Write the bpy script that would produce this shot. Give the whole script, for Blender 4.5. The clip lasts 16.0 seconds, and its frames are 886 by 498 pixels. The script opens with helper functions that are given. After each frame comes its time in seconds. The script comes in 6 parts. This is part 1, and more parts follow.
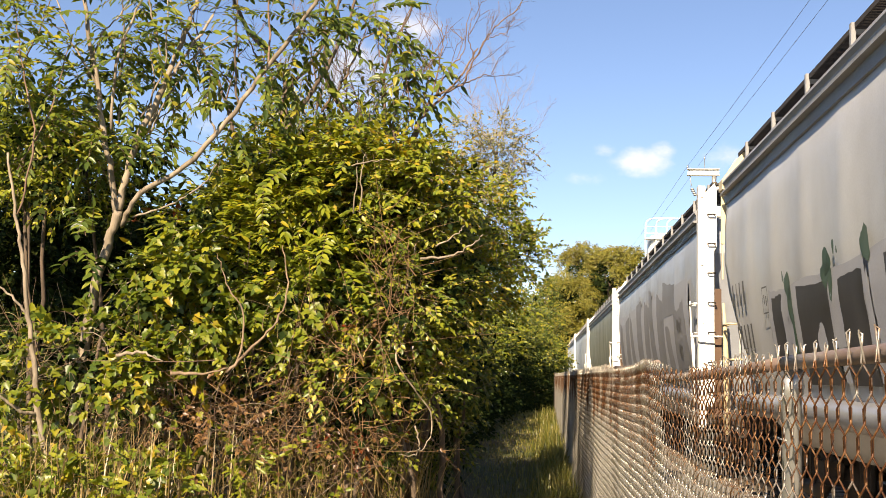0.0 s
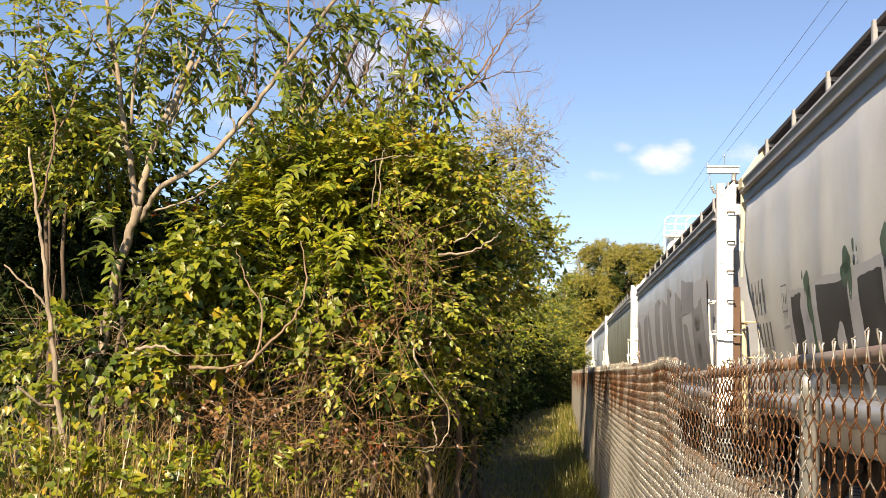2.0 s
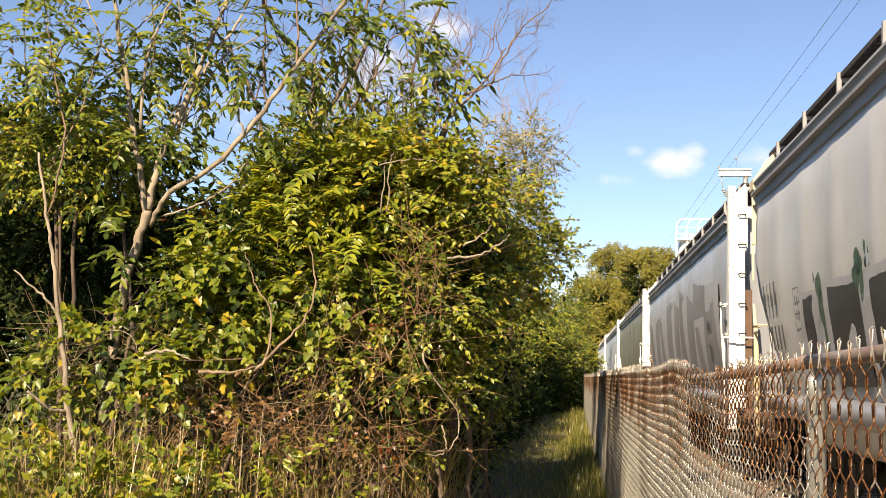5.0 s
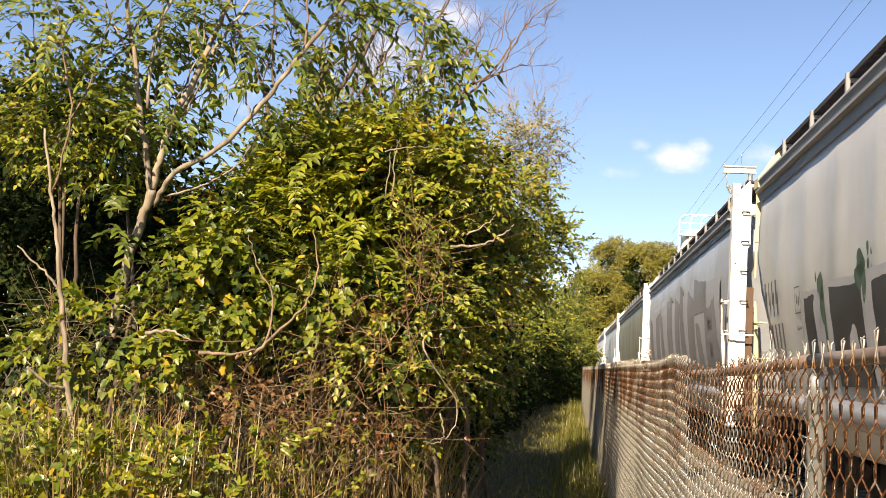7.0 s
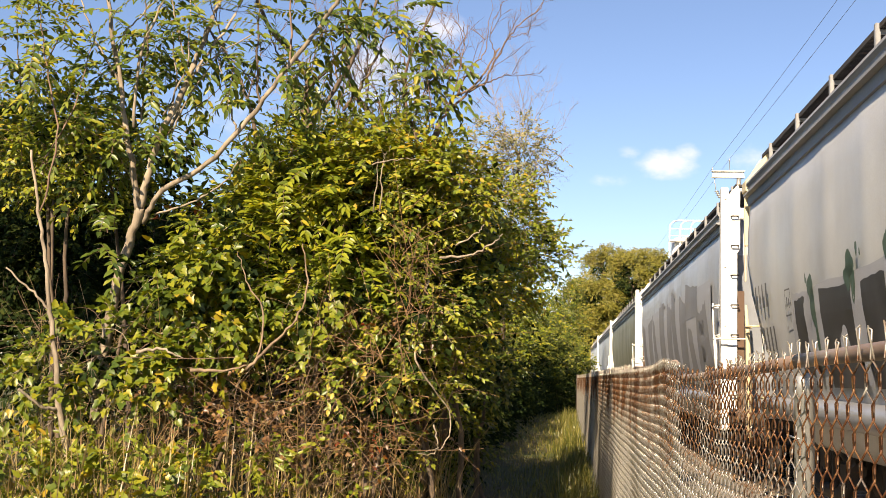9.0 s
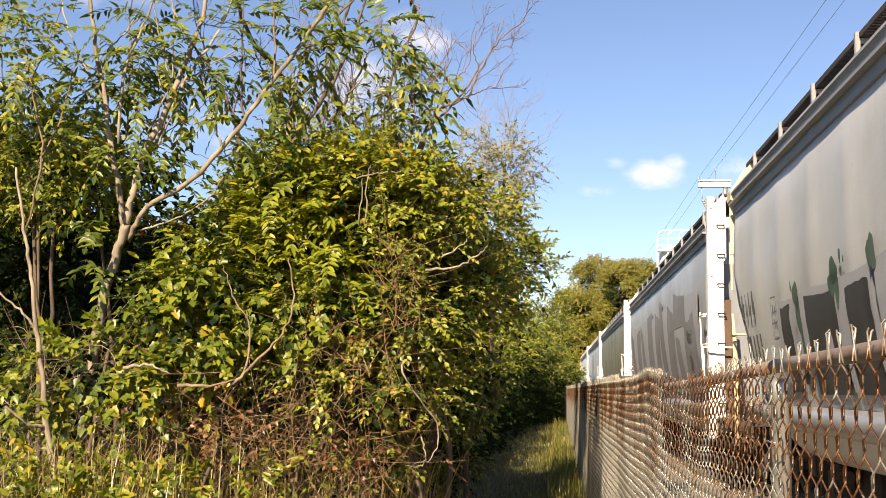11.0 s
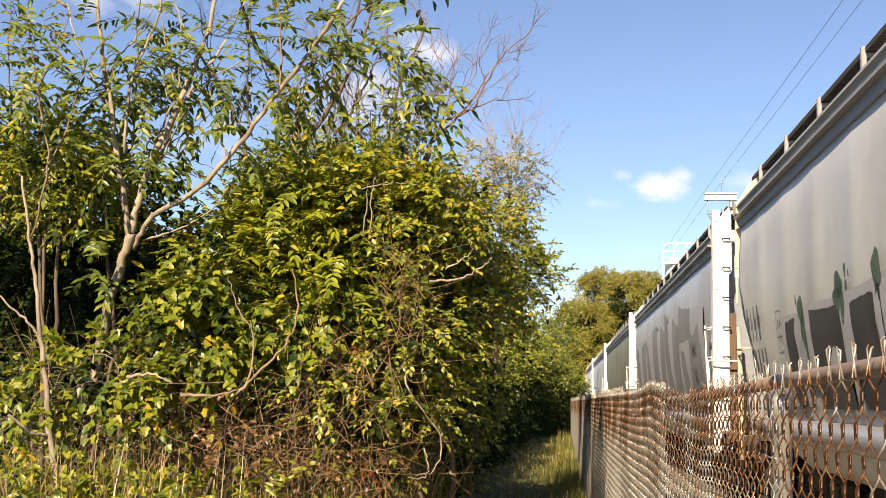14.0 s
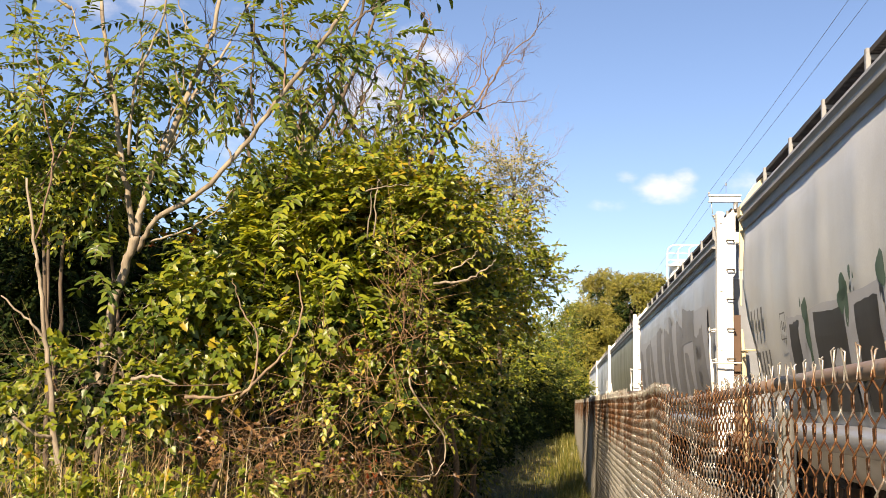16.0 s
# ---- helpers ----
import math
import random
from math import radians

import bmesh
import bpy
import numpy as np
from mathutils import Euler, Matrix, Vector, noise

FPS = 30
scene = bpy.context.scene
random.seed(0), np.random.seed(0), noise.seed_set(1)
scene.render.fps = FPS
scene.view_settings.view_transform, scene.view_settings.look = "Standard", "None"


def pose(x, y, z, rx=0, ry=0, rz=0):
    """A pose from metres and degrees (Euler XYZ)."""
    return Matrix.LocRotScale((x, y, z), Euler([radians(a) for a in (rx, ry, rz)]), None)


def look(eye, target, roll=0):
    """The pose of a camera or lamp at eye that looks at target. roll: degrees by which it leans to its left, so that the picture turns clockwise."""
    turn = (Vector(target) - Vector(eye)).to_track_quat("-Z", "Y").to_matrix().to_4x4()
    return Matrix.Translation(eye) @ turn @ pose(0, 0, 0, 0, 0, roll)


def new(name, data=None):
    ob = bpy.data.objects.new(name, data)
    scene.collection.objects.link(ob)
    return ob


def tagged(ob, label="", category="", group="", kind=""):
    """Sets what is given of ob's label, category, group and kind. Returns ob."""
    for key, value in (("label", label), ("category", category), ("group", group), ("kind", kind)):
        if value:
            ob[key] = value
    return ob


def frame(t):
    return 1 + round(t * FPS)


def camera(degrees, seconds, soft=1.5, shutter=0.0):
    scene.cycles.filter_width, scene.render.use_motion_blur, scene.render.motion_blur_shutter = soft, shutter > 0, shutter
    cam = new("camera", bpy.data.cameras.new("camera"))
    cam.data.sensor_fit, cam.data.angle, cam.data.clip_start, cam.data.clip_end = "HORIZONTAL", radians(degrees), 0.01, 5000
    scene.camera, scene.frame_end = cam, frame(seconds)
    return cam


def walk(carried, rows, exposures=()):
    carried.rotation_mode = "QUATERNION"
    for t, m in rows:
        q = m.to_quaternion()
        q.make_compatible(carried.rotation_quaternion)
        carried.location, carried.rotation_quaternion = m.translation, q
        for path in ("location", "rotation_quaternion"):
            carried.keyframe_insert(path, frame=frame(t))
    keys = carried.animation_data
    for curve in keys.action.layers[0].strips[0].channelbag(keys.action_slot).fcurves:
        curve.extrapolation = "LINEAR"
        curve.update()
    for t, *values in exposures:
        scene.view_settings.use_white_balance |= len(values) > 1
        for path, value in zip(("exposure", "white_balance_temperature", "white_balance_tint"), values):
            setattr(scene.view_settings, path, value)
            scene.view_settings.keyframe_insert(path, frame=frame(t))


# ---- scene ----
cam = camera(41.1, 16.0, soft=0.8)
PATH = [
    (0.0, pose(0.000, 0.000, 1.620, 96.107, -1.100, 4.567)),
    (0.5, pose(0.001, 0.003, 1.618, 96.085, -1.371, 4.522)),
    (1.0, pose(0.003, -0.005, 1.617, 96.084, -1.128, 4.695)),
    (1.5, pose(0.004, -0.005, 1.621, 96.037, -1.089, 5.107)),
    (2.0, pose(0.001, -0.004, 1.619, 95.906, -1.524, 5.417)),
    (2.5, pose(0.004, 0.001, 1.618, 95.957, -1.503, 5.513)),
    (3.0, pose(0.004, -0.000, 1.619, 95.945, -1.544, 5.514)),
    (5.5, pose(0.020, 0.008, 1.612, 96.186, -1.310, 6.069)),
    (6.0, pose(0.020, 0.008, 1.613, 96.229, -1.401, 6.103)),
    (6.5, pose(0.012, 0.011, 1.613, 95.782, -2.470, 6.121)),
    (7.0, pose(0.011, 0.011, 1.612, 95.557, -3.047, 5.941)),
    (7.5, pose(0.017, 0.005, 1.606, 95.507, -1.768, 5.448)),
    (8.0, pose(0.019, 0.008, 1.611, 95.701, -1.760, 5.505)),
    (10.5, pose(0.044, -0.018, 1.601, 96.569, -0.878, 5.578)),
    (11.0, pose(0.049, -0.024, 1.602, 96.760, -0.795, 5.203)),
    (11.5, pose(0.052, -0.024, 1.605, 97.038, -1.050, 5.409)),
    (12.0, pose(0.057, -0.021, 1.602, 97.062, -1.223, 5.440)),
    (12.5, pose(0.058, -0.027, 1.603, 96.942, -1.112, 5.611)),
    (13.0, pose(0.061, -0.016, 1.603, 97.136, -1.100, 5.526)),
    (13.5, pose(0.059, -0.022, 1.604, 97.251, -1.187, 5.417)),
    (14.0, pose(0.058, -0.024, 1.606, 97.286, -1.245, 5.429)),
    (14.5, pose(0.062, -0.017, 1.604, 97.305, -1.233, 5.445)),
    (15.0, pose(0.059, -0.023, 1.604, 97.421, -1.105, 5.538)),
    (15.5, pose(0.059, -0.025, 1.605, 97.344, -1.271, 5.656)),
    (16.0, pose(0.058, -0.025, 1.605, 97.382, -1.253, 5.625)),
]
walk(cam, PATH, [(0.0, 1.24, 7450, 14), (16.0, 1.24, 7450, 14)])

# ---- world, sun ----
SUN_WAY = Vector((-0.235, -0.81, 0.53)).normalized()      # towards the sun: behind the camera and to its left
SUN_ELEV = math.asin(SUN_WAY.z)
SUN_AZIM = math.atan2(SUN_WAY.x, SUN_WAY.y)


def build_world():
    w = bpy.data.worlds.new("sky")
    scene.world = w
    w.use_nodes = True
    nt = w.node_tree
    nt.nodes.clear()
    N = nt.nodes.new
    out, bg, sky, mix = N("ShaderNodeOutputWorld"), N("ShaderNodeBackground"), N("ShaderNodeTexSky"), N("ShaderNodeMix")
    sky.sky_type, sky.sun_disc = "NISHITA", False
    sky.sun_elevation, sky.sun_rotation = SUN_ELEV, SUN_AZIM
    sky.air_density, sky.dust_density, sky.ozone_density = 0.85, 0.05, 4.0
    bg.inputs["Strength"].default_value = 0.074
    mix.data_type = "RGBA"
    tc = N("ShaderNodeTexCoord")
    # thin cumulus: soft noise, squeezed towards the horizon, strongest near a few cloud centres
    no = N("ShaderNodeTexNoise")
    no.inputs["Scale"].default_value, no.inputs["Detail"].default_value, no.inputs["Roughness"].default_value = 22.0, 8.0, 0.58
    mp = N("ShaderNodeMapping")
    mp.inputs["Scale"].default_value = (1.0, 1.0, 1.7)
    nt.links.new(tc.outputs["Generated"], mp.inputs["Vector"])
    nt.links.new(mp.outputs["Vector"], no.inputs["Vector"])
    total = None
    for az, el, half_w, half_h, gain in CLOUDS:
        c = Vector((math.sin(radians(az)) * math.cos(radians(el)), math.cos(radians(az)) * math.cos(radians(el)), math.sin(radians(el))))
        right = Vector((math.cos(radians(az)), -math.sin(radians(az)), 0))
        up = right.cross(c)
        acc = None
        for axis, half in ((right, half_w), (up, half_h)):
            d = N("ShaderNodeVectorMath")
            d.operation = "DOT_PRODUCT"
            d.inputs[1].default_value = axis / radians(half)
            nt.links.new(tc.outputs["Generated"], d.inputs[0])
            o = N("ShaderNodeMath")
            o.operation = "SUBTRACT"
            o.inputs[1].default_value = c.dot(axis) / radians(half)
            nt.links.new(d.outputs["Value"], o.inputs[0])
            q = N("ShaderNodeMath")
            q.operation = "MULTIPLY"
            nt.links.new(o.outputs[0], q.inputs[0])
            nt.links.new(o.outputs[0], q.inputs[1])
            if acc is None:
                acc = q
            else:
                a = N("ShaderNodeMath")
                a.operation = "ADD"
                nt.links.new(acc.outputs[0], a.inputs[0])
                nt.links.new(q.outputs[0], a.inputs[1])
                acc = a
        fall = N("ShaderNodeMapRange")
        fall.inputs["From Min"].default_value, fall.inputs["From Max"].default_value = 1.4, 0.0
        fall.inputs["To Min"].default_value, fall.inputs["To Max"].default_value = 0.0, gain
        nt.links.new(acc.outputs[0], fall.inputs["Value"])
        front = N("ShaderNodeVectorMath")
        front.operation = "DOT_PRODUCT"
        front.inputs[1].default_value = c
        nt.links.new(tc.outputs["Generated"], front.inputs[0])
        fr = N("ShaderNodeMath")
        fr.operation = "GREATER_THAN"
        fr.inputs[1].default_value = 0.5
        nt.links.new(front.outputs["Value"], fr.inputs[0])
        m = N("ShaderNodeMath")
        m.operation = "MULTIPLY"
        nt.links.new(fall.outputs[0], m.inputs[0])
        nt.links.new(fr.outputs[0], m.inputs[1])
        if total is None:
            total = m
        else:
            a = N("ShaderNodeMath")
            a.operation = "MAXIMUM"
            nt.links.new(total.outputs[0], a.inputs[0])
            nt.links.new(m.outputs[0], a.inputs[1])
            total = a
    add = N("ShaderNodeMath")
    add.operation = "ADD"
    puff = N("ShaderNodeMath")      # billows within the cloud
    puff.operation = "MULTIPLY_ADD"
    puff.inputs[1].default_value, puff.inputs[2].default_value = 1.5, -0.25
    nt.links.new(no.outputs["Fac"], puff.inputs[0])
    nt.links.new(puff.outputs[0], add.inputs[0])
    nt.links.new(total.outputs[0], add.inputs[1])
    ramp = N("ShaderNodeMapRange")
    ramp.interpolation_type = "SMOOTHSTEP"
    ramp.inputs["From Min"].default_value, ramp.inputs["From Max"].default_value = 0.78, 1.62
    ramp.inputs["To Max"].default_value = 0.8
    nt.links.new(add.outputs[0], ramp.inputs["Value"])
    mix.inputs[7].default_value = (7.6, 7.5, 7.4, 1)
    nt.links.new(ramp.outputs[0], mix.inputs[0])
    tint = N("ShaderNodeMix")       # slightly violet clear air
    tint.data_type, tint.blend_type = "RGBA", "MULTIPLY"
    tint.inputs[0].default_value, tint.inputs[7].default_value = 1.0, (1.02, 0.985, 1.025, 1)
    nt.links.new(sky.outputs[0], tint.inputs[6])
    nt.links.new(tint.outputs[2], mix.inputs[6])
    nt.links.new(mix.outputs[2], bg.inputs[0])
    nt.links.new(bg.outputs[0], out.inputs[0])


# azimuth from +y to the right, elevation, half width, half height (degrees), strength
CLOUDS = [(4.9, 10.3, 2.0, 0.9, 0.72), (3.1, 11.0, 0.9, 0.55, 0.62), (2.5, 9.6, 1.3, 0.5, 0.55), (6.0, 10.8, 1.0, 0.6, 0.6), (8.6, 10.6, 1.5, 0.9, 0.62), (-9.8, 14.4, 3.6, 2.4, 0.66),
          (-6.8, 16.8, 1.9, 1.6, 0.74), (-21.0, 18.6, 6.0, 1.6, 0.5), (-17.0, 12.0, 4.0, 1.6, 0.5), (0.0, 8.2, 1.2, 0.4, 0.34)]
build_world()

sun = new("sun", bpy.data.lights.new("sun", "SUN"))
sun.data.energy, sun.data.angle, sun.data.color = 5.0, radians(0.55), (1.0, 0.88, 0.69)
sun.matrix_world = look(SUN_WAY * 60, (0, 0, 0))

# ---- materials ----


def shader(name, rough=0.7, metal=0.0, spec=0.5):
    m = bpy.data.materials.new(name)
    m.use_nodes = True
    b = m.node_tree.nodes["Principled BSDF"]
    b.inputs["Roughness"].default_value, b.inputs["Metallic"].default_value = rough, metal
    b.inputs["Specular IOR Level"].default_value = spec
    return m, m.node_tree, b


def noise_node(nt, scale, detail=4.0, rough=0.55, stretch=(1, 1, 1)):
    tc, mp, no = nt.nodes.new("ShaderNodeTexCoord"), nt.nodes.new("ShaderNodeMapping"), nt.nodes.new("ShaderNodeTexNoise")
    mp.inputs["Scale"].default_value = stretch
    no.inputs["Scale"].default_value, no.inputs["Detail"].default_value, no.inputs["Roughness"].default_value = scale, detail, rough
    nt.links.new(tc.outputs["Object"], mp.inputs["Vector"])
    nt.links.new(mp.outputs["Vector"], no.inputs["Vector"])
    return no


def ramp_node(nt, source, stops):
    r = nt.nodes.new("ShaderNodeValToRGB")
    while len(r.color_ramp.elements) < len(stops):
        r.color_ramp.elements.new(0.5)
    for e, (at, col) in zip(r.color_ramp.elements, stops):
        e.position, e.color = at, (*col, 1)
    nt.links.new(source, r.inputs[0])
    return r


def mixed(nt, fac, a, b, mode="MIX"):
    m = nt.nodes.new("ShaderNodeMix")
    m.data_type, m.blend_type = "RGBA", mode
    for sock, v in ((m.inputs[0], fac), (m.inputs[6], a), (m.inputs[7], b)):
        if isinstance(v, (int, float)):
            sock.default_value = v
        elif isinstance(v, tuple):
            sock.default_value = (*v, 1)
        else:
            nt.links.new(v, sock)
    return m.outputs[2]


def bump(nt, b, height, strength=0.3, distance=0.01):
    n = nt.nodes.new("ShaderNodeBump")
    n.inputs["Strength"].default_value, n.inputs["Distance"].default_value = strength, distance
    nt.links.new(height, n.inputs["Height"])
    nt.links.new(n.outputs[0], b.inputs["Normal"])


def leaf_material(name, stops, trans=0.42, rough=0.38, spec=0.5):
    """Leaves: each island its own tint, with slow drifts of tint over the crown; light comes through the blade."""
    m, nt, b = shader(name, rough, 0, spec)
    geo = nt.nodes.new("ShaderNodeNewGeometry")
    slow = noise_node(nt, 1.6, 3)
    s = nt.nodes.new("ShaderNodeMath")
    s.operation = "MULTIPLY_ADD"
    s.inputs[1].default_value, s.inputs[2].default_value = 0.9, -0.45
    nt.links.new(slow.outputs["Fac"], s.inputs[0])
    a = nt.nodes.new("ShaderNodeMath")
    a.operation = "ADD"
    nt.links.new(geo.outputs["Random Per Island"], a.inputs[0])
    nt.links.new(s.outputs[0], a.inputs[1])
    col = ramp_node(nt, a.outputs[0], stops).outputs[0]
    fine = noise_node(nt, 60, 2)
    col = mixed(nt, 0.25, col, ramp_node(nt, fine.outputs["Fac"], [(0.3, (0.5, 0.5, 0.45)), (0.7, (1, 1, 1))]).outputs[0], "MULTIPLY")
    nt.links.new(col, b.inputs["Base Color"])
    tr, mx = nt.nodes.new("ShaderNodeBsdfTranslucent"), nt.nodes.new("ShaderNodeMixShader")
    nt.links.new(mixed(nt, 1.0, col, (1.0, 0.95, 0.35), "MULTIPLY"), tr.inputs["Color"])
    mx.inputs[0].default_value = trans
    nt.links.new(b.outputs[0], mx.inputs[1])
    nt.links.new(tr.outputs[0], mx.inputs[2])
    nt.links.new(mx.outputs[0], nt.nodes["Material Output"].inputs["Surface"])
    return m


def bark_material(name, dark, light, scale=18):
    m, nt, b = shader(name, 0.85)
    n = noise_node(nt, scale, 6, 0.65, (1, 1, 0.25))
    big = noise_node(nt, 2.5, 3)
    col = ramp_node(nt, n.outputs["Fac"], [(0.3, dark), (0.65, light)]).outputs[0]
    col = mixed(nt, 0.5, col, ramp_node(nt, big.outputs["Fac"], [(0.35, (0.5, 0.48, 0.4)), (0.6, (1, 1, 1))]).outputs[0], "MULTIPLY")
    nt.links.new(col, b.inputs["Base Color"])
    bump(nt, b, n.outputs["Fac"], 0.6, 0.01)
    return m


def paint_material(name, base, dirt, streak=0.5, rough=0.5, rust=0.0, metal=0.0):
    """Weathered railway paint: dust, vertical streaks of grime, small rust spots."""
    m, nt, b = shader(name, rough, metal)
    slow = noise_node(nt, 0.9, 5)
    runs = noise_node(nt, 2.2, 3, 0.5, (1, 1, 0.12))
    grit = noise_node(nt, 70, 3)
    col = mixed(nt, ramp_node(nt, slow.outputs["Fac"], [(0.4, (0, 0, 0)), (0.75, (streak, streak, streak))]).outputs[0], base, dirt)
    col = mixed(nt, ramp_node(nt, runs.outputs["Fac"], [(0.45, (0, 0, 0)), (0.8, (streak * 0.6, streak * 0.6, streak * 0.6))]).outputs[0], col, dirt)
    col = mixed(nt, 0.12, col, ramp_node(nt, grit.outputs["Fac"], [(0.35, (0.3, 0.3, 0.3)), (0.6, (1, 1, 1))]).outputs[0], "MULTIPLY")
    if rust:
        spots = noise_node(nt, 7, 8, 0.7)
        col = mixed(nt, ramp_node(nt, spots.outputs["Fac"], [(0.66 - 0.2 * rust, (0, 0, 0)), (0.74 - 0.15 * rust, (1, 1, 1))]).outputs[0], col, (0.17, 0.065, 0.025))
    nt.links.new(col, b.inputs["Base Color"])
    rr = nt.nodes.new("ShaderNodeMapRange")
    rr.inputs["To Min"].default_value, rr.inputs["To Max"].default_value = rough - 0.1, rough + 0.2
    nt.links.new(slow.outputs["Fac"], rr.inputs["Value"])
    nt.links.new(rr.outputs[0], b.inputs["Roughness"])
    bump(nt, b, slow.outputs["Fac"], 0.25, 0.03)
    return m


def rust_wire_material():
    """Chain link: zinc worn to rust, the rust heaviest along the upper part."""
    m, nt, b = shader("rusted_zinc_wire", 0.4, 0.55)
    n, f = noise_node(nt, 2.3, 5, 0.6), noise_node(nt, 45, 4, 0.6)
    tc, sep = nt.nodes.new("ShaderNodeTexCoord"), nt.nodes.new("ShaderNodeSeparateXYZ")
    nt.links.new(tc.outputs["Object"], sep.inputs[0])
    h = nt.nodes.new("ShaderNodeMapRange")
    h.inputs["From Min"].default_value, h.inputs["From Max"].default_value = 0.95, 1.5
    h.inputs["To Min"].default_value, h.inputs["To Max"].default_value = -0.26, 0.22
    nt.links.new(sep.outputs["Z"], h.inputs["Value"])
    s = nt.nodes.new("ShaderNodeMath")
    nt.links.new(n.outputs["Fac"], s.inputs[0])
    nt.links.new(h.outputs[0], s.inputs[1])
    s2 = nt.nodes.new("ShaderNodeMath")
    s2.operation = "MULTIPLY_ADD"
    s2.inputs[1].default_value = 0.6
    nt.links.new(f.outputs["Fac"], s2.inputs[0])
    nt.links.new(s.outputs[0], s2.inputs[2])
    tip = nt.nodes.new("ShaderNodeMapRange")
    tip.inputs["From Min"].default_value, tip.inputs["From Max"].default_value = 1.652, 1.672
    tip.inputs["To Max"].default_value = -0.2
    nt.links.new(sep.outputs["Z"], tip.inputs["Value"])
    s3 = nt.nodes.new("ShaderNodeMath")
    nt.links.new(s2.outputs[0], s3.inputs[0])
    nt.links.new(tip.outputs[0], s3.inputs[1])
    fac = ramp_node(nt, s3.outputs[0], [(0.80, (0, 0, 0)), (1.02, (1, 1, 1))]).outputs[0]
    rust = ramp_node(nt, f.outputs["Fac"], [(0.3, (0.03, 0.013, 0.007)), (0.5, (0.105, 0.041, 0.016)), (0.72, (0.29, 0.16, 0.072))]).outputs[0]
    nt.links.new(mixed(nt, fac, (0.54, 0.51, 0.45), rust), b.inputs["Base Color"])
    inv = nt.nodes.new("ShaderNodeMapRange")
    inv.inputs["To Min"].default_value, inv.inputs["To Max"].default_value = 0.75, 0.3
    nt.links.new(fac, inv.inputs["Value"])
    nt.links.new(inv.outputs[0], b.inputs["Metallic"])
    bump(nt, b, f.outputs["Fac"], 0.5, 0.002)
    return m


WIRE = rust_wire_material()
ZINC = paint_material("galvanised_steel", (0.46, 0.46, 0.44), (0.26, 0.24, 0.2), 0.5, 0.42, 0.15, 0.7)
RAIL_RUST = paint_material("rusted_pipe", (0.13, 0.07, 0.045), (0.38, 0.34, 0.31), 0.9, 0.5, 0.4)
CAR_GREY = paint_material("grey_hopper_paint", (0.52, 0.53, 0.54), (0.32, 0.315, 0.31), 0.5, 0.36)
CAR_BLUE = paint_material("pale_blue_grey_paint", (0.40, 0.425, 0.47), (0.22, 0.235, 0.26), 0.5, 0.36)
CAR_GREEN = paint_material("dull_olive_paint", (0.20, 0.21, 0.16), (0.12, 0.12, 0.10), 0.5, 0.5)
SILL_GREY = paint_material("weathered_sill_paint", (0.27, 0.275, 0.285), (0.17, 0.17, 0.175), 0.5, 0.5)
# darker than the body paint: the sill's partial shade is mixed into it
SILL_BLUE = paint_material("glossy_sill_paint", (0.25, 0.26, 0.29), (0.15, 0.14, 0.14), 0.6, 0.3)
WHITE = paint_material("white_end_paint", (0.80, 0.79, 0.75), (0.60, 0.55, 0.45), 0.35, 0.5, 0.12)
CREAM = paint_material("cream_end_paint", (0.66, 0.56, 0.36), (0.40, 0.30, 0.17), 0.5, 0.55, 0.2)
BLACK_STEEL = paint_material("black_running_gear", (0.032, 0.028, 0.025), (0.085, 0.06, 0.042), 0.6, 0.7, 0.2)
RUST_PLATE = paint_material("rusty_plate", (0.085, 0.045, 0.027), (0.16, 0.10, 0.06), 0.6, 0.7, 0.3)
WIRE_GREY = paint_material("grey_power_wire", (0.12, 0.12, 0.13), (0.18, 0.18, 0.18), 0.5, 0.6)
# near-black base paints the shaded underside; grime and rust lie over it
ROOF_MESH = paint_material("shade_dark_dirty_grating", (0.03, 0.026, 0.024), (0.06, 0.045, 0.034), 0.6, 0.75, 0.2)
BLACK_SPRAY = paint_material("black_spray_paint", (0.034, 0.032, 0.034), (0.085, 0.085, 0.09), 0.8, 0.42)
GREEN_SPRAY = paint_material("dark_green_spray_paint", (0.04, 0.085, 0.055), (0.13, 0.17, 0.14), 0.9, 0.5)
GREY_SPRAY = paint_material("grey_spray_paint", (0.20, 0.20, 0.21), (0.30, 0.30, 0.31), 0.5, 0.5)
PALE_SPRAY = paint_material("pale_silver_spray_paint", (0.36, 0.37, 0.41), (0.45, 0.45, 0.46), 0.6, 0.45)
STENCIL = paint_material("black_stencil_paint", (0.10, 0.10, 0.10), (0.2, 0.2, 0.19), 0.6, 0.6)
BARK_PALE = bark_material("pale_bark", (0.11, 0.085, 0.06), (0.37, 0.305, 0.225))
BARK_MID = bark_material("brown_branch_bark", (0.09, 0.062, 0.04), (0.27, 0.19, 0.12))
BARK_DARK = bark_material("brown_bark", (0.055, 0.04, 0.028), (0.16, 0.115, 0.08))
BARK_RED = bark_material("reddish_twigs", (0.09, 0.055, 0.04), (0.24, 0.155, 0.105))
DEAD_VINE = bark_material("dead_vine_bark", (0.11, 0.055, 0.03), (0.36, 0.21, 0.10))
BARK_GREY = bark_material("greyish_pink_twigs", (0.17, 0.13, 0.11), (0.36, 0.29, 0.25))
LEAF_FROND = leaf_material("frond_leaves", [(0.0, (0.0826, 0.118, 0.0142)), (0.4, (0.195, 0.236, 0.0212)), (0.85, (0.33, 0.342, 0.0283)), (1.0, (0.472, 0.389, 0.0354))])
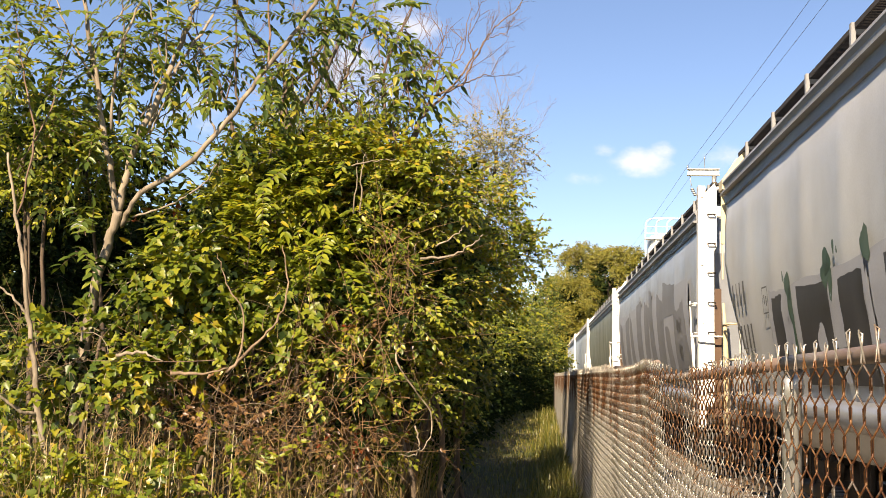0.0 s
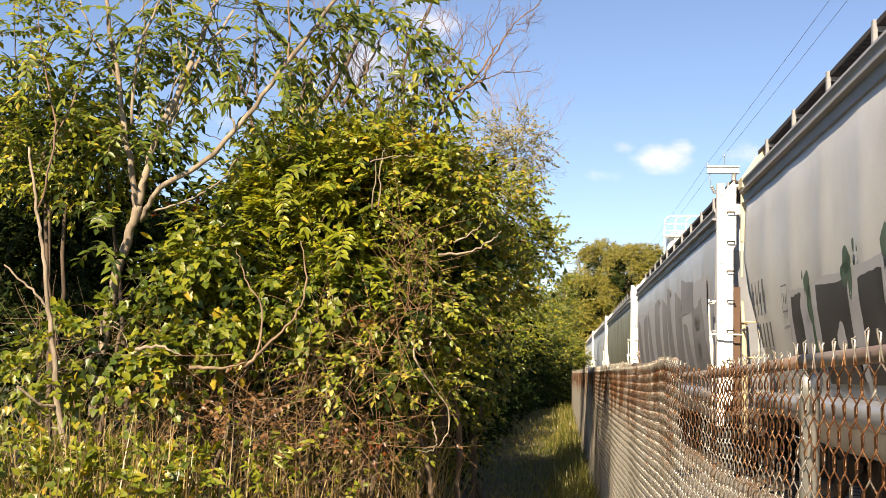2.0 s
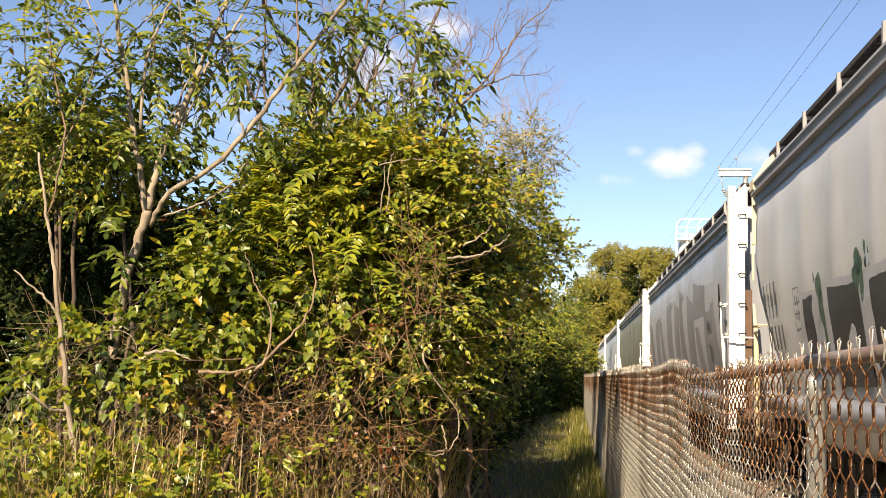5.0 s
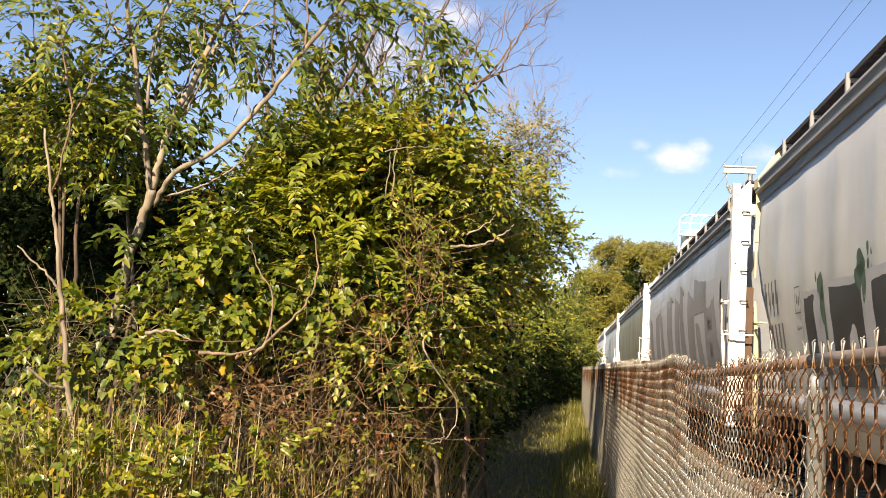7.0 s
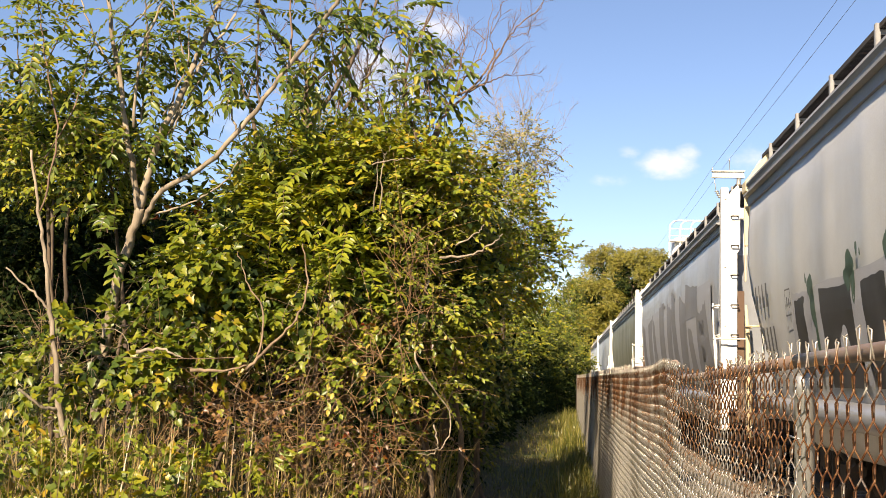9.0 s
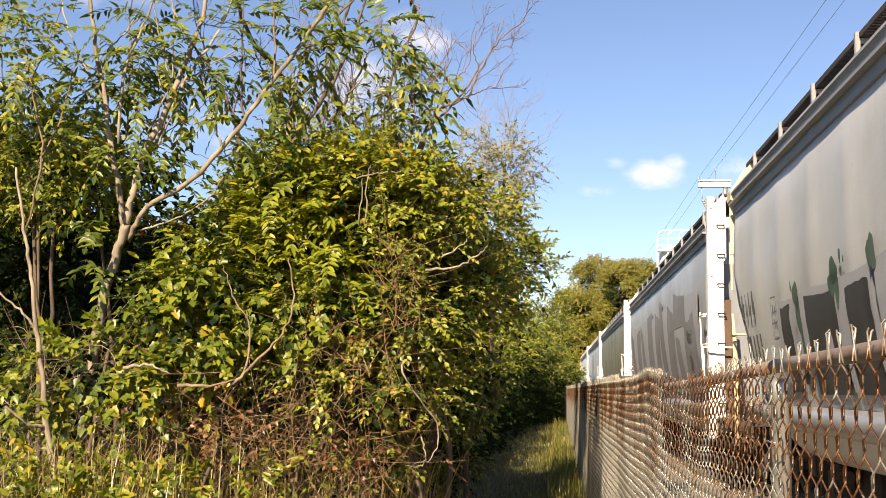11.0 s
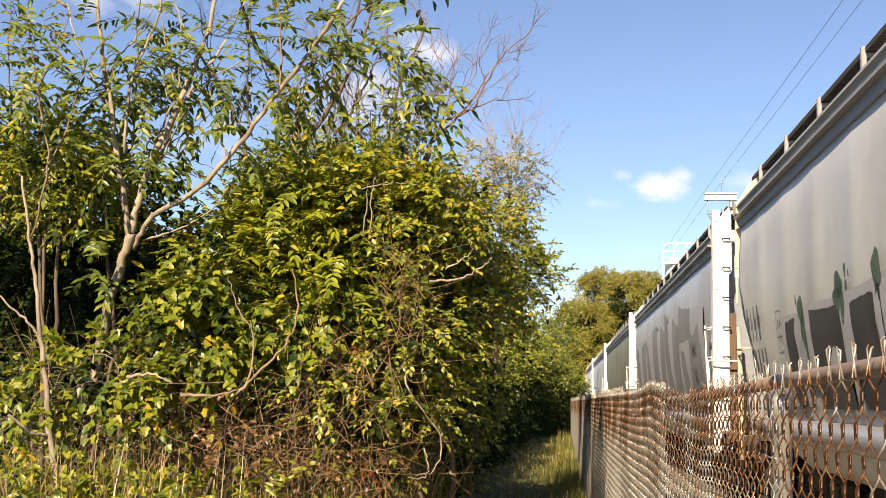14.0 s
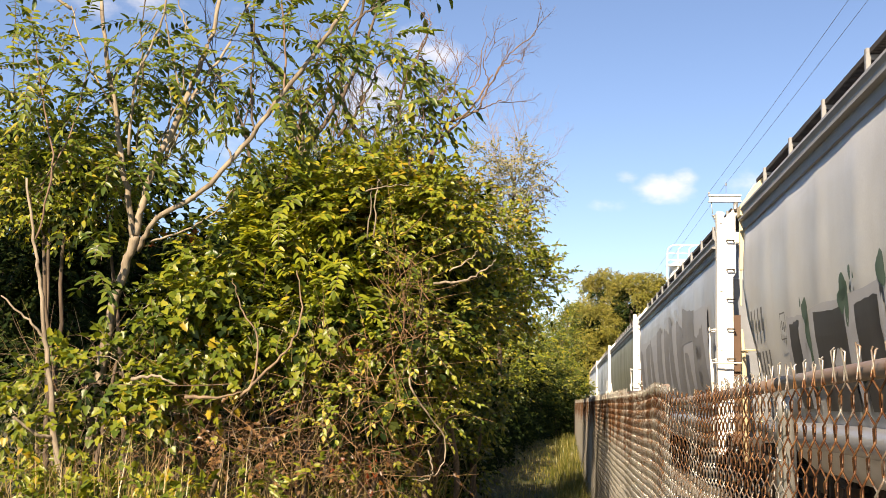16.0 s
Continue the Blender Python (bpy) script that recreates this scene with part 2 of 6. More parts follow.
LEAF_CANOPY = leaf_material("green_canopy_leaves", [(0.0, (0.055, 0.095, 0.02)), (0.5, (0.135, 0.185, 0.03)), (0.9, (0.235, 0.27, 0.04)), (1.0, (0.38, 0.33, 0.04))])
LEAF_VINE = leaf_material("vine_leaves", [(0.0, (0.0672, 0.112, 0.0157)), (0.45, (0.168, 0.213, 0.0224)), (0.9, (0.314, 0.314, 0.0291)), (1.0, (0.448, 0.325, 0.0336))])
LEAF_SUNLIT = leaf_material("small_sunlit_leaves", [(0.0, (0.081, 0.128, 0.0216)), (0.4, (0.209, 0.257, 0.0338)), (0.85, (0.378, 0.371, 0.0473)), (1.0, (0.54, 0.419, 0.081))], 0.42, 0.34, 0.5)
LEAF_GLOSSY = leaf_material("glossy_shrub_leaves", [(0.0, (0.045, 0.078, 0.014)), (0.45, (0.12, 0.15, 0.02)), (0.85, (0.23, 0.24, 0.026)), (1.0, (0.34, 0.29, 0.035))], 0.3, 0.32)
# leaves deep in shade: the darkness is put into their base colour
LEAF_SHADED = leaf_material("leaves_with_painted_shade", [(0.0, (0.008, 0.018, 0.005)), (0.6, (0.020, 0.036, 0.008)), (1.0, (0.055, 0.068, 0.014))], 0.25, 0.75, 0.1)
LEAF_YELLOW = leaf_material("yellowing_leaves", [(0.0, (0.12, 0.17, 0.018)), (0.5, (0.23, 0.27, 0.026)), (0.9, (0.35, 0.345, 0.034)), (1.0, (0.43, 0.29, 0.03))])
LEAF_RED = leaf_material("red_creeper_leaves", [(0.0, (0.22, 0.035, 0.012)), (0.5, (0.32, 0.075, 0.015)), (1.0, (0.32, 0.17, 0.03))])
LEAF_FAR = leaf_material("far_tree_leaves", [(0.0, (0.138, 0.155, 0.0299)), (0.5, (0.247, 0.23, 0.0391)), (1.0, (0.38, 0.31, 0.0575))], 0.3)
LEAF_SPARSE = leaf_material("thin_autumn_leaves", [(0.0, (0.20, 0.225, 0.10)), (0.5, (0.31, 0.30, 0.15)), (1.0, (0.43, 0.35, 0.21))])
LEAF_BROWN = leaf_material("dead_brown_leaves", [(0.0, (0.07, 0.035, 0.016)), (0.5, (0.15, 0.075, 0.03)), (1.0, (0.26, 0.14, 0.05))], 0.25)
STRAW = leaf_material("dry_straw", [(0.0, (0.18, 0.12, 0.05)), (0.5, (0.30, 0.21, 0.09)), (1.0, (0.42, 0.33, 0.16))], 0.25)
GRASS = leaf_material("path_grass", [(0.0, (0.075, 0.095, 0.016)), (0.5, (0.15, 0.155, 0.028)), (1.0, (0.36, 0.29, 0.09))], 0.35)


def ground_material():
    m, nt, b = shader("earth_and_grass", 0.95)
    n, f = noise_node(nt, 0.7, 5), noise_node(nt, 25, 5)
    a = ramp_node(nt, n.outputs["Fac"], [(0.35, (0.075, 0.062, 0.03)), (0.6, (0.06, 0.075, 0.02))]).outputs[0]
    nt.links.new(mixed(nt, 0.6, a, ramp_node(nt, f.outputs["Fac"], [(0.3, (0.4, 0.36, 0.3)), (0.7, (1.2, 1.1, 0.9))]).outputs[0], "MULTIPLY"), b.inputs["Base Color"])
    bump(nt, b, f.outputs["Fac"], 0.8, 0.03)
    return m


def ballast_material():
    m, nt, b = shader("crushed_limestone", 0.95)
    tc, v = nt.nodes.new("ShaderNodeTexCoord"), nt.nodes.new("ShaderNodeTexVoronoi")
    v.inputs["Scale"].default_value = 22
    nt.links.new(tc.outputs["Object"], v.inputs["Vector"])
    n = noise_node(nt, 1.2, 4)
    col = ramp_node(nt, v.outputs["Distance"], [(0.0, (0.40, 0.36, 0.30)), (0.5, (0.22, 0.19, 0.155))]).outputs[0]
    nt.links.new(mixed(nt, 0.5, col, ramp_node(nt, n.outputs["Fac"], [(0.35, (0.55, 0.5, 0.42)), (0.65, (1, 1, 1))]).outputs[0], "MULTIPLY"), b.inputs["Base Color"])
    bump(nt, b, v.outputs["Distance"], 1.0, 0.03)
    return m


EARTH, BALLAST = ground_material(), ballast_material()

# ---- building tools ----


def to_mesh(name, verts, faces, smooth=False):
    me = bpy.data.meshes.new(name)
    me.from_pydata([tuple(v) for v in verts], [], faces)
    me.update()
    if smooth:
        me.polygons.foreach_set("use_smooth", [True] * len(me.polygons))
    return me


def part(name, bm, material, parent=None, label=""):
    """Links a bmesh (or a mesh) as one object under a thing or a part."""
    if isinstance(bm, bpy.types.Mesh):
        me = bm
    else:
        me = bpy.data.meshes.new(name)
        bmesh.ops.recalc_face_normals(bm, faces=bm.faces)
        bm.to_mesh(me)
        bm.free()
    if not me.materials:
        me.materials.append(material)
    ob = new(name, me)
    ob.parent = parent
    return tagged(ob, label)


def box(bm, x0, x1, y0, y1, z0, z1, bevel=0.0):
    g = bmesh.ops.create_cube(bm, size=1)
    bmesh.ops.transform(bm, matrix=Matrix.Translation(((x0 + x1) / 2, (y0 + y1) / 2, (z0 + z1) / 2)) @ Matrix.Diagonal((x1 - x0, y1 - y0, z1 - z0, 1)), verts=g["verts"])
    if bevel:
        edges = list({e for v in g["verts"] for e in v.link_edges})
        bmesh.ops.bevel(bm, geom=edges, offset=bevel, segments=2, affect="EDGES")
    return bm


def tube(bm, pts, radii, sides=6):
    """A tapered pipe or limb along pts."""
    pts = [Vector(p) for p in pts]
    if isinstance(radii, (int, float)):
        radii = [radii] * len(pts)
    rings, ref = [], Vector((0.31, 0.22, 0.93)).normalized()
    for i, p in enumerate(pts):
        d = (pts[min(i + 1, len(pts) - 1)] - pts[max(i - 1, 0)]).normalized()
        u = d.cross(ref)
        if u.length < 0.05:
            u = d.cross(Vector((1, 0, 0)))
        u.normalize()
        v = d.cross(u)
        rings.append([bm.verts.new(p + (u * math.cos(a) + v * math.sin(a)) * radii[i]) for a in (2 * math.pi * k / sides for k in range(sides))])
    for a, b in zip(rings, rings[1:]):
        for k in range(sides):
            f = bm.faces.new((a[k], a[(k + 1) % sides], b[(k + 1) % sides], b[k]))
            f.smooth = True
    bm.faces.new(rings[0])
    bm.faces.new(rings[-1])
    return bm


def spline(pts, steps=6):
    """Points of a smooth curve through pts."""
    p = [Vector(q) for q in pts]
    p = [p[0] * 2 - p[1], *p, p[-1] * 2 - p[-2]]
    out = []
    for i in range(1, len(p) - 2):
        for k in range(steps):
            t = k / steps
            out.append(0.5 * (2 * p[i] + (p[i + 1] - p[i - 1]) * t + (2 * p[i - 1] - 5 * p[i] + 4 * p[i + 1] - p[i + 2]) * t * t + (3 * p[i] - p[i - 1] - 3 * p[i + 1] + p[i + 2]) * t ** 3))
    out.append(p[-2])
    return out


def thing(name, at=(0, 0, 0), label="", category="", group="", kind=""):
    ob = new(name)
    ob.location = at
    return tagged(ob, label, category, group, kind)

# ---- ground and track ----


def rise(y):
    """The path climbs gently away from the camera."""
    return 0.45 * min(max((y - 8) / 26, 0), 1) ** 1.3


def build_ground():
    xs = np.concatenate([[-900, -300, -100, -40, -20], np.arange(-10, 12.01, 0.5), [20, 40, 100, 300, 900]])
    ys = np.concatenate([[-400, -100, -30, -10], np.arange(-4, 60, 0.75), [70, 90, 140, 300, 900, 2500]])
    verts = []
    for y in ys:
        for x in xs:
            z = 0.0
            if -10 < x < 0.4 and -4 < y < 60:
                z = 0.05 * noise.noise((x * 0.8, y * 0.5, 0)) - 0.02
            if x < 0.4:
                z += rise(y)
            if x < -6:
                z += min(2.5, (-6 - x) * 0.02)
            verts.append((x, y, z))
    n = len(xs)
    faces = [(r * n + c, r * n + c + 1, (r + 1) * n + c + 1, (r + 1) * n + c) for r in range(len(ys) - 1) for c in range(n - 1)]
    ob = part("ground", to_mesh("ground", verts, faces, True), EARTH)
    tagged(ob, "earth ground with worn grass along the fence", "ground", kind="structure")


def build_track():
    # ballast bed with sloping shoulders
    prof = [(0.9, 0.01), (1.5, 0.05), (2.2, 0.12), (5.7, 0.12), (6.5, 0.05), (7.6, 0.01)]
    ys = [-30 + 2.5 * k for k in range(72)]
    verts = [(x + 0.06 * noise.noise((x, y, 3)), y, z + 0.02 * noise.noise((x * 2, y * 2, 0))) for y in ys for x, z in prof]
    k = len(prof)
    faces = [(r * k + c, r * k + c + 1, (r + 1) * k + c + 1, (r + 1) * k + c) for r in range(len(ys) - 1) for c in range(k - 1)]
    bed = part("track_bed", to_mesh("track_bed", verts, faces), BALLAST)
    tagged(bed, "pale crushed stone ballast under the railway track", "track bed", kind="structure")
    track = thing("railway_track", (TRACK_X, 0, 0), "steel railway track on wooden sleepers", "railway track", kind="structure")
    for side in (-0.75, 0.75):
        bm = bmesh.new()
        box(bm, side - 0.07, side + 0.07, -30, 148, 0.135, 0.15)
        box(bm, side - 0.012, side + 0.012, -30, 148, 0.15, 0.24)
        box(bm, side - 0.036, side + 0.036, -30, 148, 0.24, 0.28)
        part("rail", bm, BLACK_STEEL, track)
    bm = bmesh.new()
    box(bm, -1.25, 1.25, -0.11, 0.11, 0.0, 0.135, 0.01)
    first = part("sleeper", bm, BARK_DARK, track)
    first.location = (0, -10, 0)
    for i in range(1, 120):
        o = new("sleeper", first.data)
        o.parent, o.location = track, (0, -10 + 0.55 * i, 0)


TRACK_X = 3.95
build_ground()
build_track()

# ---- hopper cars ----
SIDE = [(3.84, 1.60), (3.5, 1.615), (3.1, 1.62), (2.7, 1.605), (2.3, 1.57), (1.9, 1.51), (1.55, 1.43), (1.3, 1.34), (1.1, 1.22), (0.92, 1.05)]
CAR_LEN = 17.4


def half_width(z):
    for (za, xa), (zb, xb) in zip(SIDE, SIDE[1:]):
        if z >= zb:
            t = (za - z) / (za - zb)
            return xa + (xb - xa) * min(max(t, -0.2), 1)
    return SIDE[-1][1]


def end_cut(z):
    """How far the end sheet slopes in below the end's upper half."""
    return max(0.0, 3.05 - z) * 0.72


def hopper_body():
    bm = bmesh.new()
    ring = [(-x, z) for z, x in SIDE[::-1]] + [(-1.5, 4.06), (-0.9, 4.22), (0.0, 4.30), (0.9, 4.22), (1.5, 4.06)] + [(x, z) for z, x in SIDE]
    cols = []
    stations = 120
    for k in range(stations + 1):
        t = k / stations
        col = []
        for x, z in ring:
            a, b = 0.3 + end_cut(z), CAR_LEN - 0.2 - end_cut(z)
            y = a + (b - a) * t
            sheet = 1.0 if 1.5 < z < 3.6 else 0.0
            bay = 0.5 - abs(math.sin((y - 1.75) / 1.395 * math.pi)) ** 0.6
            dent = sheet * (0.024 * noise.noise((y * 0.7, z * 0.4, x)) + 0.007 * noise.noise((y * 2.3, z * 0.6, x + 5)) + 0.03 * bay)
            col.append(bm.verts.new((x + dent * (1 if x > 0 else -1), y, z)))
        cols.append(col)
    n = len(ring)
    for a, b in zip(cols, cols[1:]):
        for i in range(n):
            f = bm.faces.new((a[i], a[(i + 1) % n], b[(i + 1) % n], b[i]))
            f.smooth = True
    bm.faces.new(cols[0])
    bm.faces.new(cols[-1])
    return bm


def spray_block(y_near, y_far, top_near, top_far, low, ragged=0.01, seed=0, lift=0.029, shear=0.0):
    """A sprayed block on the curved side, with a slanting top and slightly uneven edges."""
    rnd = random.Random(seed)
    bm = bmesh.new()
    cols = 6
    grid = []
    for c in range(cols + 1):
        t = c / cols
        col = []
        top = top_near + (top_far - top_near) * t + rnd.uniform(-ragged, ragged)
        for r in range(9):
            z = low + (top - low) * r / 8
            y = y_near + (y_far - y_near) * t + shear * (z - low) * (1 - 0.6 * t) + (rnd.uniform(-ragged, ragged) if c in (0, cols) else 0)
            col.append(bm.verts.new((-half_width(z) - lift, y, z)))
        grid.append(col)
    for a, b in zip(grid, grid[1:]):
        for r in range(8):
            bm.faces.new((a[r], a[r + 1], b[r + 1], b[r]))
    return bm


def spray_blob(yc, zc, ry, rz, seed=0, lift=0.032):
    rnd = random.Random(seed)
    bm = bmesh.new()
    mid = bm.verts.new((-half_width(zc) - lift, yc, zc))
    rim = []
    for k in range(22):
        a = 2 * math.pi * k / 22
        q = 1 + 0.14 * math.sin(3 * a + seed) + rnd.uniform(-0.07, 0.07)
        z = zc + rz * q * math.sin(a)
        rim.append(bm.verts.new((-half_width(z) - lift, yc + ry * q * math.cos(a), z)))
    for a, b in zip(rim, rim[1:] + rim[:1]):
        bm.faces.new((mid, a, b))
    return bm


def top_sill():
    """The rolled edge under the roof: a sloping top flange, a recess, a thin lip and the web down to the side sheet."""
    prof = [(-1.45, 4.17), (-1.655, 4.12), (-1.665, 4.085), (-1.64, 4.05), (-1.635, 3.975), (-1.685, 3.965), (-1.685, 3.945), (-1.63, 3.935), (-1.625, 3.83), (-1.56, 3.82)]
    bm = bmesh.new()
    ends = [[bm.verts.new((x, y, z)) for x, z in prof] for y in (0.22, CAR_LEN - 0.22)]
    for i in range(len(prof) - 1):
        bm.faces.new((ends[0][i], ends[0][i + 1], ends[1][i + 1], ends[1][i]))
    for e in ends:
        bm.faces.new(e)
    return bm


def grating():
    """The walkway on the roof: a frame with close cross bars."""
    bm = bmesh.new()
    x0, x1, z = -1.42, -0.92, 4.50
    for x in (x0, x0 + 0.17, x0 + 0.33, x1):
        box(bm, x - 0.006, x + 0.006, 0.05, CAR_LEN - 0.05, z - 0.022, z + 0.022)
    k = 0.08
    while k < CAR_LEN - 0.05:
        box(bm, x0, x1, k - 0.005, k + 0.005, z - 0.016, z + 0.012)
        k += 0.04
    return bm


def bracket():
    bm = bmesh.new()
    box(bm, -1.455, -1.415, -0.03, 0.03, 4.12, 4.53, 0.006)
    box(bm, -1.45, -0.92, -0.025, 0.025, 4.44, 4.475, 0.004)
    return bm


def truck(parent, y):
    tr = part("truck", truck_frame(), BLACK_STEEL, parent)
    tr.location = (0, y, 0)
    for ax in (-0.88, 0.88):
        bm = bmesh.new()
        for s in (-1, 1):
            prof = [(0.0, 0.10), (0.42, 0.10), (0.445, 0.07), (0.445, 0.035), (0.42, 0.03), (0.40, -0.02), (0.36, -0.035), (0.2, -0.01), (0.12, -0.05), (0.0, -0.05)]
            rings = []
            for r, o in prof:
                rings.append([bm.verts.new((s * (0.70 + 0.06 - o), ax + max(r, 0.01) * math.cos(a), 0.72 + max(r, 0.01) * math.sin(a))) for a in (2 * math.pi * k / 20 for k in range(20))])
            for a, b in zip(rings, rings[1:]):
                for k in range(20):
                    bm.faces.new((a[k], a[(k + 1) % 20], b[(k + 1) % 20], b[k]))
        tube(bm, [(-0.95, ax, 0.72), (0.95, ax, 0.72)], 0.075, 10)
        part("wheelset", bm, BLACK_STEEL, tr)


def truck_frame():
    bm = bmesh.new()
    for s in (-1, 1):
        x = s * 1.0
        for seg in ([(x, -1.1, 0.78), (x, -0.75, 0.92), (x, -0.3, 1.02), (x, 0.3, 1.02), (x, 0.75, 0.92), (x, 1.1, 0.78)],
                    [(x, -0.85, 0.72), (x, -0.45, 0.50), (x, 0.45, 0.50), (x, 0.85, 0.72)]):
            tube(bm, seg, 0.085, 8)
        for yy in (-0.88, 0.88):
            box(bm, x - 0.1, x + 0.1, yy - 0.14, yy + 0.14, 0.6, 0.86, 0.02)
        for yy in (-0.28, 0.28):
            box(bm, x - 0.07, x + 0.07, yy - 0.05, yy + 0.05, 0.5, 1.0, 0.01)
    box(bm, -1.1, 1.1, -0.2, 0.2, 0.72, 0.98, 0.03)
    return bm


def hopper_bay(bm, y):
    """One discharge hopper: sloping sheets down to a short chute."""
    for (x0, y0, z0), (x1, y1, z1) in zip([(1.3, 2.0, 1.45), (0.55, 0.55, 0.62)], [(0.55, 0.55, 0.62), (0.5, 0.5, 0.42)]):
        a = [bm.verts.new((sx * x0, y + sy * y0, z0)) for sx, sy in ((-1, -1), (1, -1), (1, 1), (-1, 1))]
        b = [bm.verts.new((sx * x1, y + sy * y1, z1)) for sx, sy in ((-1, -1), (1, -1), (1, 1), (-1, 1))]
        for k in range(4):
            bm.faces.new((a[k], a[(k + 1) % 4], b[(k + 1) % 4], b[k]))
        bm.faces.new(b)


def hopper_car(y, paint, near_paint, far_paint, label, seams=True, board=True):
    car = thing("hopper_car", (TRACK_X, y, 0), label, "railway car", "cars of the freight train")
    body = part("body", hopper_body(), paint, car)
    part("top_sill", top_sill(), SILL_GREY, car, "dark weathered grey roof edge")
    o = part("top_sill", top_sill(), SILL_GREY, car, "dark weathered grey roof edge")
    o.matrix_basis = Matrix.Translation((0, CAR_LEN, 0)) @ Matrix.Rotation(math.pi, 4, "Z")
    if board:
        part("running_board", grating(), ROOF_MESH, car, "rusty steel grating walkway coloured dark for its shaded underside")
        b0 = part("bracket", bracket(), SILL_GREY, car)
        b0.location = (0, 0.35, 0)
        for k in range(1, 11):
            b = new("bracket", b0.data)
            b.parent, b.location = car, (0, 0.35 + k * 1.63, 0)
    for k in range(6):
        bm = bmesh.new()
        box(bm, -0.75, 0.75, 1.4 + k * 2.6, 2.5 + k * 2.6, 4.27, 4.42, 0.03)
        part("roof_hatch", bm, paint, car)
    for s in (-1, 1):
        bm = bmesh.new()
        tube(bm, [(s * 1.43, 0.75 + (CAR_LEN - 1.5) * t / 12, 1.355 + 0.006 * math.sin(t * 2.1)) for t in range(13)], 0.125, 20)
        part("side_sill", bm, SILL_BLUE, car, "pale rounded sill along the lower side")
    bm = bmesh.new()
    box(bm, -0.32, 0.32, -0.35, CAR_LEN + 0.35, 0.92, 1.22, 0.02)
    for yy in (0.3, CAR_LEN - 0.3):
        box(bm, -1.5, 1.5, yy - 0.12, yy + 0.12, 1.05, 1.2, 0.01)
    part("underframe", bm, BLACK_STEEL, car)
    for yy in (4.6, 8.7, 12.8):
        bm = bmesh.new()
        hopper_bay(bm, yy)
        part("hopper_bay", bm, BLACK_STEEL, car)
    for yy in (2.0, CAR_LEN - 2.0):
        truck(car, yy)
    for yy, s in ((-0.35, -1), (CAR_LEN + 0.35, 1)):
        bm = bmesh.new()
        box(bm, -0.1, 0.1, min(yy, yy + s * 0.5), max(yy, yy + s * 0.5), 0.98, 1.16, 0.03)
        box(bm, -0.17, 0.17, yy + s * 0.5 - 0.12, yy + s * 0.5 + 0.12, 0.92, 1.22, 0.05)
        part("coupler", bm, BLACK_STEEL, car)
    # end frames: a broad corner plate, rungs across it, hand rails and a sloping roof brace
    for far in (False, True):
        mat = far_paint if far else near_paint
        m = Matrix.Translation((0, CAR_LEN, 0)) @ Matrix.Diagonal((1, -1, 1, 1)) if far else Matrix.Identity(4)
        bm = bmesh.new()
        for s in (-1, 1):
            if far:     # deep corner plate at the top, a thin edge strip, and a stub post that stands clear of the sloping sheet
                box(bm, min(s * 1.64, s * 1.56), max(s * 1.64, s * 1.56), 0.0, 0.05, 3.35, 4.16, 0.006)
                box(bm, min(s * 1.635, s * 1.615), max(s * 1.635, s * 1.615), 0.0, 0.03, 2.9, 3.35, 0.004)
                tube(bm, [(s * 1.58, 0.03, 0.95), (s * 1.59, 0.03, 1.9), (s * 1.60, 0.03, 2.25), (s * 1.62, 0.03, 2.6)], [0.04, 0.036, 0.028, 0.014], 8)
                continue
            box(bm, min(s * 1.64, s * 1.53), max(s * 1.64, s * 1.53), 0.0, 0.05, 0.95, 4.46, 0.012)
            box(bm, min(s * 1.64, s * 1.622), max(s * 1.64, s * 1.622), 0.0, 0.16, 0.95, 4.46, 0.004)
            for z in (1.6, 2.45, 3.3, 4.3):     # bolt heads up the post
                tube(bm, [(s * 1.585, 0.0, z), (s * 1.585, -0.012, z), (s * 1.585, -0.016, z)], [0.02, 0.02, 0.008], 6)
        box(bm, -1.6, 1.6, 0.02, 0.09, 4.0, 4.16, 0.01)
        for s in (-1, 1):
            tube(bm, [(s * 1.62, 0.03, 4.14), (s * 1.45, 0.10, 4.42), (s * 0.95, 0.12, 4.5)], 0.028, 6)
        bmesh.ops.transform(bm, matrix=m, verts=bm.verts)
        frame_part = part("end_frame", bm, mat, car, "painted corner posts and end sills")
        bm = bmesh.new()
        if far:     # sloping plate that closes the roof's edge
            out = ((-1.665, 4.02), (-1.665, 4.14), (-1.38, 4.52), (-1.34, 4.44), (-1.62, 4.0))
            a, b = ([bm.verts.new((x, yy, z)) for x, z in out] for yy in (0.0, 0.3))
            bm.faces.new(a)
            bm.faces.new(b[::-1])
            for i in range(5):
                bm.faces.new((a[i], a[(i + 1) % 5], b[(i + 1) % 5], b[i]))
        else:
            box(bm, -1.53, -1.41, 0.012, 0.03, 1.25, 3.5, 0.004)
            out = ((-1.53, 3.5), (-1.41, 3.5), (-1.37, 3.56), (-1.37, 4.42), (-1.40, 4.50), (-1.53, 4.36))
            a, b = ([bm.verts.new((x, yy, z)) for x, z in out] for yy in (0.012, 0.03))
            bm.faces.new(a)
            bm.faces.new(b[::-1])
            for i in range(6):
                bm.faces.new((a[i], a[(i + 1) % 6], b[(i + 1) % 6], b[i]))
        bmesh.ops.transform(bm, matrix=m, verts=bm.verts)
        part("roof_end_plate" if far else "ladder_plate", bm, mat, frame_part)
        for k in range(7 if not far else 0):
            bm = bmesh.new()
            z = 1.45 + 0.43 * k
            tube(bm, [(-1.5, 0.0, z), (-1.5, -0.055, z), (-1.40, -0.055, z), (-1.40, 0.012, z)], 0.011, 6)
            bmesh.ops.transform(bm, matrix=m, verts=bm.verts)
            part("rung", bm, BLACK_STEEL if not far else mat, frame_part)
